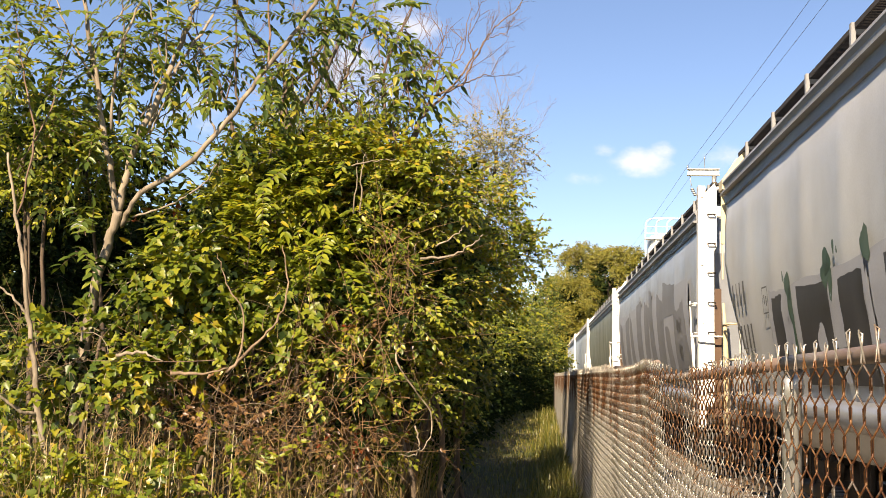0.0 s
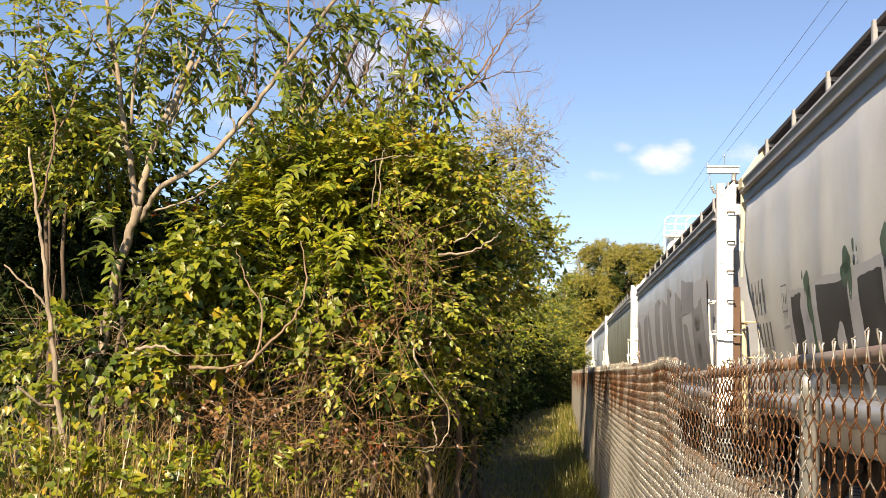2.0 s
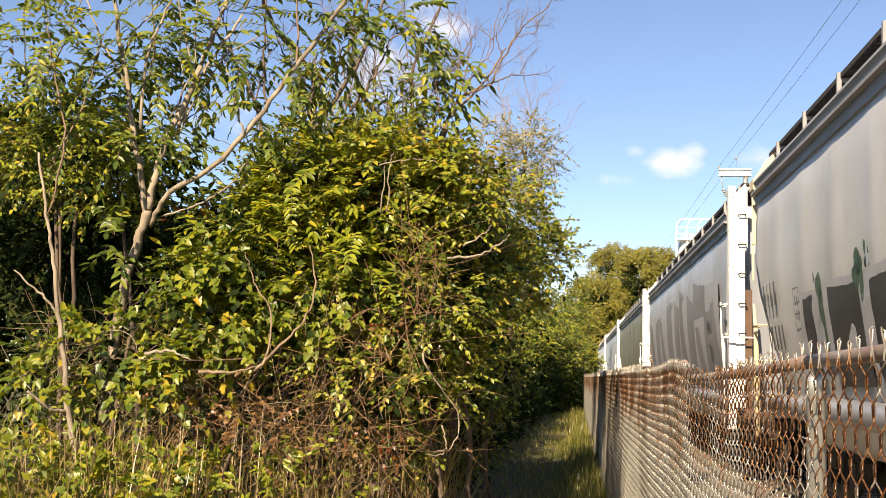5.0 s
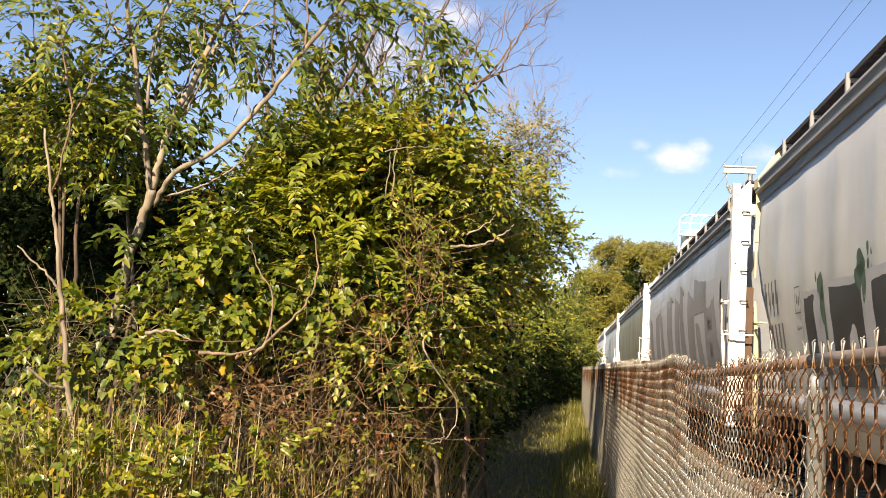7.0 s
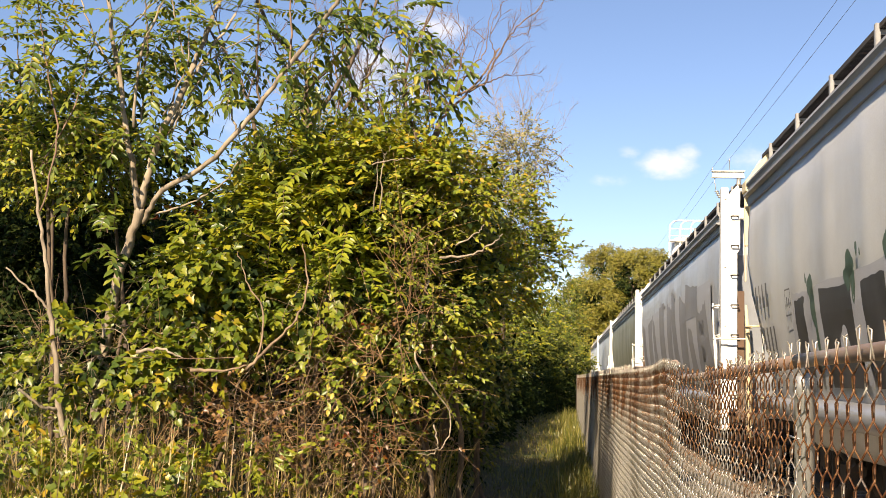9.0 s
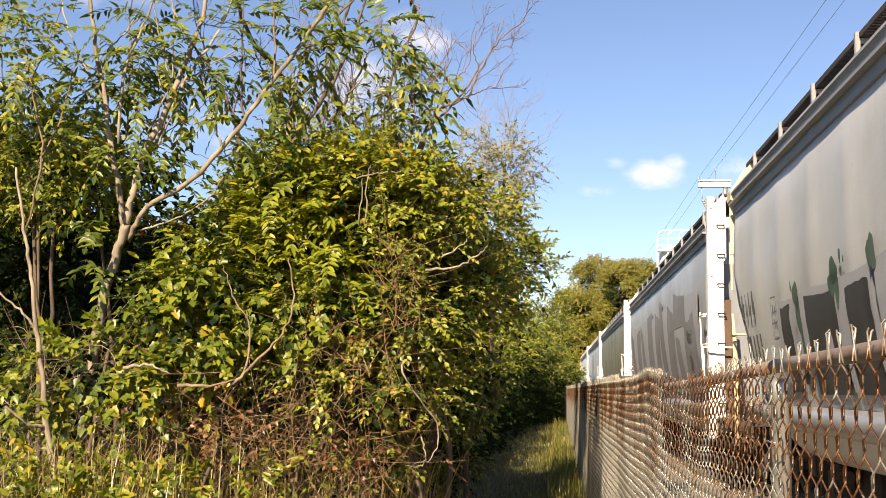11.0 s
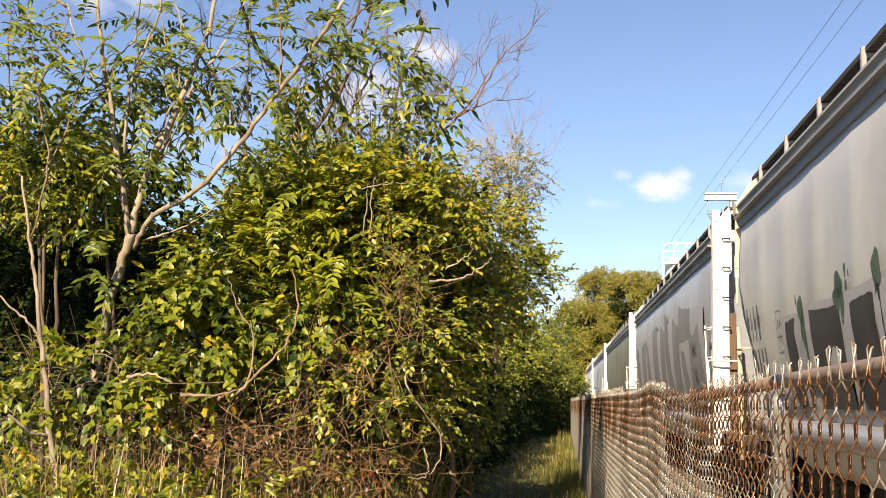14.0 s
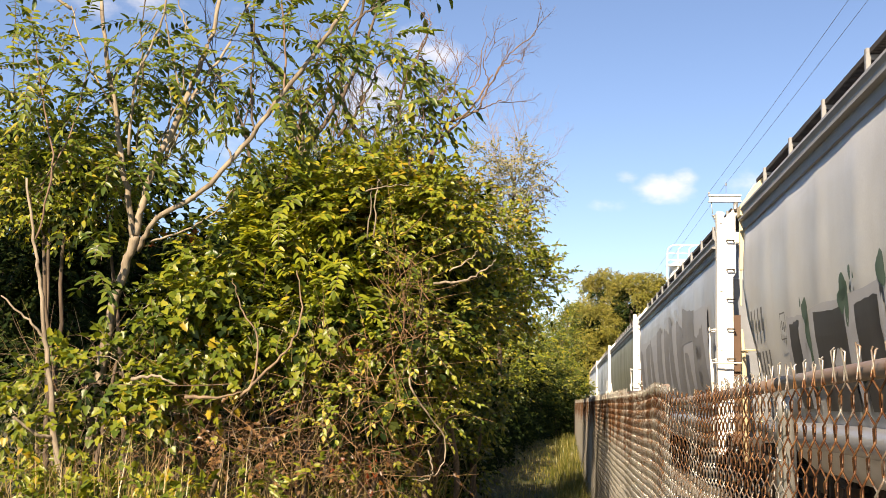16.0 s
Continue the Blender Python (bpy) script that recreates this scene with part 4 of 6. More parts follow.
        tri = np.array([(0, 1, 3), (0, 3, 2), (2, 3, 5), (2, 5, 4), (4, 5, 7)])
        f = (tri[None] + (np.arange(n) * 8)[:, None, None]).reshape(-1, 3) + self.nl
        self.lv.append(v)
        self.lf.append(f)
        self.nl += len(v)

    def mesh(self, which):
        v, f = (self.lv, self.lf) if which == "leaf" else (self.tv, self.tf)
        v, f = np.concatenate(v), np.concatenate(f)
        me = bpy.data.meshes.new(which)
        me.vertices.add(len(v))
        me.vertices.foreach_set("co", v.astype(np.float32).ravel())
        me.loops.add(f.size)
        me.loops.foreach_set("vertex_index", f.astype(np.int32).ravel())
        me.polygons.add(len(f))
        me.polygons.foreach_set("loop_start", np.arange(0, f.size, 3, dtype=np.int32))
        me.update(calc_edges=True)
        me.validate()
        return me

    def finish(self, parent, leaf_mat, twig_mat, leaf_label="", name="crown"):
        grown = [part(name, self.mesh("leaf"), leaf_mat, parent, leaf_label)]
        if self.nt:
            grown.append(part("twig_growth", self.mesh("twig"), twig_mat, parent))
            grown[1]["kind"] = "stuff"
        return grown


def limb(parent, pts, r0, r1, mat, name="limb", sides=8, wobble=0.02, seed=0):
    rnd = random.Random(seed)
    c = spline(pts, 6)
    n = len(c)
    c = [p + Vector((rnd.uniform(-1, 1), rnd.uniform(-1, 1), rnd.uniform(-1, 1))) * wobble * (0 < i < n - 1) for i, p in enumerate(c)]
    bm = bmesh.new()
    tube(bm, c, [(r0 + (r1 - r0) * i / (n - 1)) * rnd.uniform(0.92, 1.08) for i in range(n)], sides)
    part(name, bm, mat, parent)
    return c


def bare_twigs(fo, roots, length, depth, spread, r, up=0.5):
    """Forking bare twigs: each root is (place, way)."""
    level = [(np.array(p, float), np.array(w, float), length, r) for p, w in roots]
    for _ in range(depth):
        nxt = []
        for p, w, ln, rad in level:
            w = w / np.linalg.norm(w)
            bend = fo.rng.normal(size=3) * 0.12
            pts = np.array([p + w * ln * t + bend * ln * t * t + np.array([0, 0, up * 0.15]) * ln * t * t for t in (0, 0.33, 0.66, 1.0)])
            fo.sticks(pts[None], rad, rad * 0.6)
            for t, kids in ((1.0, 2), (0.66, 1), (0.45, 1)):
                for _k in range(kids):
                    if fo.rng.random() < 0.85:
                        nxt.append((p + (pts[-1] - p) * t, w + fo.rng.normal(size=3) * spread + np.array([0, 0, 0.15 * up]), ln * fo.rng.uniform(0.5, 0.8), rad * 0.6 * (0.6 + 0.4 * t)))
        level = nxt
    return level


def plant(name, base, label, category, group=""):
    return thing(name, (0, 0, 0), label, category, group)


# the slender tree in front: pale stems rising through the sky gap, arching limb, pinnate leaves
def build_front_tree():
    tree = plant("tree", None, "slender pale-barked tree with arching limbs and pinnate leaves", "tree")
    limb(tree, [(-3.15, 7.90, 1.21), (-3.03, 7.80, 2.03), (-2.90, 7.70, 2.43), (-2.82, 7.66, 2.68)], 0.0376, 0.0294, BARK_PALE, "trunk", 10, 0.008, 1)
    limb(tree, [(-2.83, 7.66, 2.66), (-2.91, 7.65, 3.07), (-3.03, 7.70, 3.55), (-3.19, 7.80, 4.18), (-3.30, 7.90, 4.80)], 0.0225, 0.0110, BARK_PALE, seed=2, wobble=0.01)
    limb(tree, [(-2.82, 7.66, 2.68), (-2.75, 7.70, 3.08), (-2.56, 7.70, 3.55), (-2.45, 7.75, 3.92), (-2.37, 7.80, 4.26), (-2.35, 7.90, 4.74)], 0.0251, 0.0122, BARK_PALE, seed=3, wobble=0.01)
    limb(tree, [(-2.72, 7.90, 3.26), (-2.62, 8.00, 3.67), (-2.40, 8.10, 4.09), (-2.22, 8.20, 4.56)], 0.0137, 0.0073, BARK_PALE, seed=4, wobble=0.01)
    limb(tree, [(-2.81, 7.70, 2.58), (-2.65, 7.60, 2.79), (-2.32, 7.50, 2.96), (-2.06, 7.50, 3.25), (-1.90, 7.50, 3.48), (-1.67, 7.50, 3.79), (-1.48, 7.55, 4.11), (-1.32, 7.60, 4.46)], 0.0188, 0.0122, BARK_PALE, seed=5, wobble=0.006)
    limb(tree, [(-2.73, 7.70, 2.64), (-2.45, 7.60, 2.71), (-2.24, 7.60, 2.84), (-2.14, 7.60, 2.99)], 0.0075, 0.0037, BARK_PALE, seed=6, wobble=0.006)
    limb(tree, [(-2.89, 7.65, 3.23), (-2.85, 7.60, 3.72), (-2.71, 7.60, 4.11), (-2.65, 7.60, 4.43)], 0.0113, 0.0061, BARK_PALE, seed=7, wobble=0.01)
    limb(tree, [(-1.81, 7.50, 3.58), (-1.81, 7.60, 3.87), (-1.89, 7.70, 4.38)], 0.0088, 0.0055, BARK_RED, seed=8, wobble=0.008)
    limb(tree, [(-3.03, 7.70, 3.55), (-3.29, 7.80, 3.94), (-3.48, 7.90, 4.38)], 0.0082, 0.0049, BARK_PALE, seed=9, wobble=0.01)
    for k, (a, b, c) in enumerate((((-2.71, 7.70, 3.32), (-2.58, 7.75, 3.68), (-2.58, 7.80, 4.26)), ((-2.55, 7.80, 3.62), (-2.47, 7.90, 3.76), (-2.18, 8.00, 3.99)), ((-2.43, 7.75, 3.92), (-2.55, 7.70, 4.15), (-2.64, 7.70, 4.39)),
                                   ((-2.74, 7.70, 3.12), (-2.70, 7.90, 3.52), (-2.78, 8.00, 4.00)), ((-2.16, 7.60, 3.18), (-2.31, 7.80, 3.54), (-2.43, 7.90, 3.84)))):
        limb(tree, [a, b, c], 0.0075, 0.0043, BARK_PALE, seed=20 + k, wobble=0.01)
    for k, (pts, r, bark) in enumerate((([(-2.08, 7.85, 3.42), (-2.11, 7.85, 3.76), (-2.11, 7.85, 4.13), (-2.12, 7.85, 4.42)], 0.009, BARK_DARK),
                                        ([(-2.09, 7.85, 3.56), (-2.19, 7.85, 3.66), (-2.3, 7.85, 3.76), (-2.41, 7.85, 3.91)], 0.006, BARK_DARK),
                                        ([(-2.94, 7.85, 3.6), (-2.9, 7.85, 3.89), (-2.93, 7.85, 4.13), (-2.91, 7.85, 4.43)], 0.008, BARK_DARK),
                                        ([(-2.62, 7.85, 3.7), (-2.67, 7.85, 3.93), (-2.74, 7.85, 4.17), (-2.76, 7.85, 4.42)], 0.008, BARK_PALE),
                                        ([(-2.7, 7.85, 3.2), (-2.61, 7.85, 3.44), (-2.46, 7.85, 3.68), (-2.27, 7.85, 4.01)], 0.008, BARK_PALE),
                                        ([(-3.15, 7.85, 3.64), (-3.08, 7.85, 3.93), (-2.95, 7.85, 4.09), (-2.82, 7.85, 4.32)], 0.008, BARK_PALE),
                                        ([(-2.92, 7.85, 3.3), (-2.9, 7.85, 3.5), (-2.86, 7.85, 3.68)], 0.008, BARK_PALE),
                                        ([(-3.65, 7.85, 3.71), (-3.51, 7.85, 4.02), (-3.42, 7.85, 4.35)], 0.006, BARK_DARK),
                                        ([(-3.81, 7.85, 3.56), (-3.86, 7.85, 3.94), (-3.88, 7.85, 4.4)], 0.006, BARK_DARK),
                                        ([(-2.64, 7.85, 3.34), (-2.47, 7.85, 3.46), (-2.31, 7.85, 3.6)], 0.004, BARK_DARK),
                                        ([(-2.46, 7.85, 3.22), (-2.31, 7.85, 3.16), (-2.21, 7.85, 3.14)], 0.003, BARK_DARK))):
        limb(tree, pts, r, r * 0.5, bark, seed=700 + k, wobble=0.008, sides=6)
    fo = Foliage(11)
    high = [((-3.17, 7.80, 3.90), (0.75, 0.6, 0.42)), ((-2.45, 7.80, 3.94), (0.6, 0.6, 0.40)), ((-1.81, 7.60, 3.87), (0.5, 0.5, 0.42)), ((-1.41, 7.70, 4.02), (0.40, 0.5, 0.40)), ((-3.48, 8.00, 3.59), (0.45, 0.5, 0.3)),
            ((-3.06, 8.10, 3.53), (0.25, 0.4, 0.4)), ((-1.98, 7.90, 3.44), (0.35, 0.4, 0.3))]
    p, o = fo.spots(high, 250, 0.2, 0.30)
    fo.sprays(p, o, 0.34, 8, 0.082, 0.40, "lance", 0.94, 0.35, 0.0)
    low = [((-3.01, 7.70, 3.16), (0.30, 0.3, 0.2)), ((-2.74, 7.60, 3.14), (0.22, 0.3, 0.12)), ((-2.86, 7.40, 2.47), (0.16, 0.25, 0.25))]
    p, o = fo.spots(low, 60, 0.2, 0.3)
    fo.sprays(p, o, 0.26, 5, 0.085, 0.4, "lance", 0.8, 0.5, 0.1)
    # unseen upper crown and limbs, added to cast shade into the hollow behind
    p, o = fo.spots([((-3.4, 8.0, 5.5), (0.8, 0.6, 0.5)), ((-4.4, 8.1, 5.4), (0.9, 0.7, 0.5)), ((-5.4, 8.2, 5.3), (0.9, 0.7, 0.6)), ((-4.3, 8.2, 6.2), (1.4, 0.8, 0.6)), ((-6.2, 8.4, 5.6), (0.9, 0.7, 0.8))], 1100, 0.2, 0.05)
    fo.sprays(p, o, 0.34, 6, 0.11, 0.5, "lance", 0.7, 0.5, 0.0)
    for k, (a, b, c) in enumerate((((-3.30, 7.90, 4.78), (-3.6, 8.0, 5.2), (-3.5, 8.1, 6.0)), ((-3.48, 7.90, 4.36), (-4.1, 8.0, 4.9), (-4.6, 8.1, 5.9)), ((-4.1, 8.0, 4.9), (-5.0, 8.1, 5.2), (-5.9, 8.3, 5.7)))):
        limb(tree, [a, b, c], 0.012, 0.005, BARK_PALE, seed=660 + k, wobble=0.01)
    SWAYING.append(fo.finish(tree, LEAF_CANOPY, BARK_RED, "green and yellowish pinnate leaves"))


def build_left_sapling():
    tree = plant("sapling", None, "thin pale-stemmed sapling standing in undergrowth", "sapling")
    limb(tree, [(-2.99, 7.20, 0.90), (-3.09, 7.20, 1.29), (-3.14, 7.20, 1.62), (-3.20, 7.20, 1.94), (-3.26, 7.20, 2.33), (-3.34, 7.25, 2.59), (-3.44, 7.30, 3.00)], 0.0213, 0.0080, BARK_PALE, "trunk", 8, 0.006, 31)
    limb(tree, [(-3.20, 7.20, 1.94), (-3.29, 7.15, 2.06), (-3.46, 7.10, 2.21)], 0.0100, 0.0049, BARK_PALE, seed=32, wobble=0.006)
    limb(tree, [(-3.10, 7.20, 1.33), (-3.17, 7.10, 1.35), (-3.28, 7.00, 1.46)], 0.0137, 0.0086, BARK_PALE, seed=33, wobble=0.006)
    limb(tree, [(-3.33, 7.25, 2.59), (-3.27, 7.30, 3.08), (-3.42, 7.40, 3.59), (-3.58, 7.50, 4.17)], 0.0075, 0.0037, BARK_RED, seed=34, wobble=0.01)
    limb(tree, [(-3.37, 7.30, 2.89), (-3.21, 7.40, 3.33), (-3.13, 7.50, 3.85)], 0.0063, 0.0031, BARK_RED, seed=35, wobble=0.01)
    fo = Foliage(12)
    p, o = fo.spots([((-3.40, 7.40, 3.29), (0.4, 0.4, 0.35)), ((-3.56, 7.50, 3.85), (0.35, 0.4, 0.3))], 95, 0.3, 0.35)
    fo.sprays(p, o, 0.24, 5, 0.07, 0.42, "oval", 0.7, 0.4, 0.1)
    SWAYING.append(fo.finish(tree, LEAF_VINE, BARK_RED))


def shrub(label, blobs, count, leaf_mat, spray, seed, inner=0.5, gap=0.25, stems=(), twig_mat=None, fill=0, name="shrub", fill_leaf=0.085, lean=0.0):
    """A shrub: stems from the ground, sprays of leaves on its outer part, coarser leaves inside coloured dark for
    shade.
    """
    sh = plant(name, None, label, "shrub" if name == "shrub" else "tree", "undergrowth beside the path" if name == "shrub" else "")
    rnd = random.Random(seed)
    for k, (c, r) in enumerate(blobs):
        if k % 2 == 0 or len(blobs) < 4:
            foot = Vector((c[0] + lean + rnd.uniform(-0.3, 0.3), c[1] + rnd.uniform(0.0, 0.4), 0.0))
            limb(sh, [foot, Vector(c) * 0.5 + foot * 0.5 + Vector((rnd.uniform(-0.15, 0.15), rnd.uniform(-0.1, 0.2), 0)), Vector(c) + Vector((0, 0, r[2] * 0.5))], 0.032, 0.010, BARK_DARK, "stem", 6, 0.02, seed + k)
    for k, (pts, r) in enumerate(stems):
        limb(sh, pts, r, r * 0.35, twig_mat or BARK_RED, "branch", 6, 0.008, seed + 50 + k)
    fo = Foliage(seed)
    p, o = fo.spots(blobs, count, inner, gap)
    fo.sprays(p, o, **spray)
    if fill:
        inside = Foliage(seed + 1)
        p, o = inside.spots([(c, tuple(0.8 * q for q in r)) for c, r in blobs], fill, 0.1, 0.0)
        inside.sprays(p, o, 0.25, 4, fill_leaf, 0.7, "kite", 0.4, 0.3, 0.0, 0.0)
        inside.finish(sh, LEAF_SHADED, BARK_DARK, "inner leaves coloured dark as if shaded", "inner_leaves")
    grown = fo.finish(sh, leaf_mat, twig_mat or BARK_RED)
    if blobs[0][0][1] < 9:
        SWAYING.append(grown)
    return sh


FROND = dict(length=0.36, pairs=9, leaf=0.082, width=0.40, shape="lance", regular=0.88, droop=0.28, lift=0.15)
VINE = dict(length=0.24, pairs=4, leaf=0.062, width=0.8, shape="lobed", regular=0.35, droop=0.4, lift=0.1)
SMALL = dict(length=0.22, pairs=6, leaf=0.050, width=0.55, shape="oval", regular=0.45, droop=0.25, lift=0.2)
FARLEAF = dict(length=0.35, pairs=5, leaf=0.095, width=0.6, shape="kite", regular=0.4, droop=0.3, lift=0.2, twig=0.0)


def build_near_shrubs():
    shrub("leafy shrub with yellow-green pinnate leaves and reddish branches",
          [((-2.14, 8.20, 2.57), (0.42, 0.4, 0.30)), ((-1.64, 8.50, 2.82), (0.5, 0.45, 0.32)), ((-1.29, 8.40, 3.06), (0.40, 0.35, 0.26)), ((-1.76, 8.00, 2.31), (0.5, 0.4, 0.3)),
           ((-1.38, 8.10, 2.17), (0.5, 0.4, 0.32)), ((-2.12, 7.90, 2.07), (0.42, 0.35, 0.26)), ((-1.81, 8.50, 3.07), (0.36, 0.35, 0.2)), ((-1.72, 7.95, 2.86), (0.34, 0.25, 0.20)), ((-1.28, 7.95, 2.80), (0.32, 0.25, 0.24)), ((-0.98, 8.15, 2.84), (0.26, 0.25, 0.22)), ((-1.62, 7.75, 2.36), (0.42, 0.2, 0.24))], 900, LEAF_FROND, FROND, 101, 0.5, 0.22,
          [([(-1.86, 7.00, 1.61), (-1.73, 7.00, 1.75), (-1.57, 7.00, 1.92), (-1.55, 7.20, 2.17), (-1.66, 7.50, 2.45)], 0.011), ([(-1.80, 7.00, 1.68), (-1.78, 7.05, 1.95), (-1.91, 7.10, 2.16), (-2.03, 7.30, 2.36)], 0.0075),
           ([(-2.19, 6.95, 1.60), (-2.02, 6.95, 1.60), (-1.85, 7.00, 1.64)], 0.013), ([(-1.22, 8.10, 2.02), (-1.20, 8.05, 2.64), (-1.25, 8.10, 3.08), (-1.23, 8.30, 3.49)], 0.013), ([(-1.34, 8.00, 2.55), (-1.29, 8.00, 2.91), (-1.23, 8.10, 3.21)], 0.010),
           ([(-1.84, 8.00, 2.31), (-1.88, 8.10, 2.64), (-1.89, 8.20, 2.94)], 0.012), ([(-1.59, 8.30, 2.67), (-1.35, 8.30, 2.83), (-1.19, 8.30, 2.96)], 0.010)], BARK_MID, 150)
    shrub("low shrub with broad lobed vine leaves",
          [((-2.43, 7.60, 2.20), (0.22, 0.3, 0.24)), ((-2.22, 7.50, 1.97), (0.28, 0.3, 0.24)), ((-2.80, 7.40, 1.70), (0.30, 0.3, 0.24)), ((-3.20, 7.50, 1.62), (0.35, 0.3, 0.26)), ((-2.52, 7.40, 1.60), (0.36, 0.3, 0.2)), ((-1.95, 7.55, 2.30), (0.34, 0.2, 0.22)), ((-1.5, 7.6, 2.05), (0.36, 0.2, 0.2)), ((-2.20, 7.45, 2.45), (0.16, 0.2, 0.22))], 700, LEAF_VINE, dict(VINE, leaf=0.062), 111, 0.45, 0.32,
          [([(-2.51, 6.90, 1.70), (-2.36, 6.90, 1.72), (-2.22, 6.90, 1.67)], 0.012), ([(-2.53, 7.30, 1.81), (-2.32, 7.30, 1.89), (-2.21, 7.30, 1.87)], 0.006)], BARK_PALE, 40)
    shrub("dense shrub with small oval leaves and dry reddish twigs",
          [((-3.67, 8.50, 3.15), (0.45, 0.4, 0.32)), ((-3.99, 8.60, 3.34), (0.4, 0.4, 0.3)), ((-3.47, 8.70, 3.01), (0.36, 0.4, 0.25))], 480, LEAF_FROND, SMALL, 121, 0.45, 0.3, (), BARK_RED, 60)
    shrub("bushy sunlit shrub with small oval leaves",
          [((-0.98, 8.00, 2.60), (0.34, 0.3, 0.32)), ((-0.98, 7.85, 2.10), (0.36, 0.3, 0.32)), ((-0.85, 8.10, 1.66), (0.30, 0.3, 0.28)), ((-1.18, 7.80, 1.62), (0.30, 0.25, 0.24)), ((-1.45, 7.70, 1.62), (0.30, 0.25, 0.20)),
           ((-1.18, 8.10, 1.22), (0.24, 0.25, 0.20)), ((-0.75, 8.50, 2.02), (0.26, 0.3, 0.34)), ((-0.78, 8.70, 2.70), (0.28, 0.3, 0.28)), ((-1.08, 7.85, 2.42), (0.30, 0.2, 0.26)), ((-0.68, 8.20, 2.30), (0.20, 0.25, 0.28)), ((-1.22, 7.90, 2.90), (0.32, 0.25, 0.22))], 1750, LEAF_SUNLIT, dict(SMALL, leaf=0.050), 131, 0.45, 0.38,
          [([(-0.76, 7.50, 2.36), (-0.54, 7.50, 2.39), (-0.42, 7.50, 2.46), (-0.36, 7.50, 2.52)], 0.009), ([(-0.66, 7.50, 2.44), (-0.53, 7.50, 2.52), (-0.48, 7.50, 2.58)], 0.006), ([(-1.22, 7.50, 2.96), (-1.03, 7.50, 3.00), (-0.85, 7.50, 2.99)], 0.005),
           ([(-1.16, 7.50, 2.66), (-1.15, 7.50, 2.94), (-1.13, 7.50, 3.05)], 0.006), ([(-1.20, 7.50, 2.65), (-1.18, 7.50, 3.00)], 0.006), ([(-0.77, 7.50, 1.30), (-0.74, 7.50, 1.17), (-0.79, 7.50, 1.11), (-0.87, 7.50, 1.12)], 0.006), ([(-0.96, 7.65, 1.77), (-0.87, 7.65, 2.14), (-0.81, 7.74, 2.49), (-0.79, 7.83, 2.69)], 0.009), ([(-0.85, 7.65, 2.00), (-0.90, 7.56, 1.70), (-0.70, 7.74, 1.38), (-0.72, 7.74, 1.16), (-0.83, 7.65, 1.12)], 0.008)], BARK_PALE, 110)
    shrub("bushy dark shrub with small leaves at the path's edge",
          [((-1.15, 15.50, 3.29), (0.6, 0.5, 0.5)), ((-1.04, 13.30, 2.28), (0.42, 0.5, 0.5)), ((-0.91, 12.60, 1.65), (0.30, 0.5, 0.5)), ((-1.09, 12.00, 1.19), (0.4, 0.5, 0.5)), ((-0.62, 11.4, 1.75), (0.2, 0.3, 0.3))], 1150, LEAF_GLOSSY, dict(SMALL, leaf=0.06), 135, 0.5, 0.24,
          [([(-1.08, 11.60, 2.78), (-0.78, 11.60, 2.83), (-0.58, 11.60, 2.96)], 0.012), ([(-0.98, 11.70, 2.94), (-0.81, 11.70, 3.05), (-0.76, 11.70, 3.14)], 0.009)], BARK_PALE, 120)
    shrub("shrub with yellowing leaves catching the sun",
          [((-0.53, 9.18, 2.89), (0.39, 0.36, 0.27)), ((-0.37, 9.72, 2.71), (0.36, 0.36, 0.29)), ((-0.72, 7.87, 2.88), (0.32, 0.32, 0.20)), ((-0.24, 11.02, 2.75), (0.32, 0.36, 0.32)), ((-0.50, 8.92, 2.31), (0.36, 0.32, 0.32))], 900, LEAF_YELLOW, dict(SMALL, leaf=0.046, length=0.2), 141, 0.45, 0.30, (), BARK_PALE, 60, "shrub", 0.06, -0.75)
    shrub("red-tinged creeper hanging through the shrubs",
          [((-1.06, 8.15, 1.71), (0.22, 0.15, 0.35)), ((-1.51, 7.70, 1.69), (0.20, 0.15, 0.25)), ((-1.17, 7.90, 1.33), (0.25, 0.15, 0.25)), ((-1.00, 8.30, 1.91), (0.12, 0.1, 0.25)), ((-2.64, 8.20, 2.65), (0.18, 0.1, 0.06))], 85, LEAF_RED, dict(VINE, leaf=0.045, pairs=2), 151, 0.3, 0.1, (), BARK_RED)
    shrub("withered brown leaves caught among the lower twigs",
          [((-1.91, 7.50, 1.32), (0.5, 0.3, 0.22)), ((-1.44, 7.70, 1.33), (0.45, 0.3, 0.25)), ((-2.29, 7.50, 1.50), (0.4, 0.3, 0.2)), ((-1.28, 8.00, 1.78), (0.35, 0.25, 0.25)), ((-0.97, 8.10, 1.32), (0.3, 0.25, 0.25)), ((-1.02, 7.8, 2.1), (0.25, 0.2, 0.35)), ((-2.0, 7.2, 1.15), (0.7, 0.2, 0.2)), ((-1.2, 8.0, 2.75), (0.35, 0.2, 0.25))], 270, LEAF_BROWN, dict(VINE, leaf=0.032, pairs=4), 156, 0.3, 0.2, (), BARK_RED)
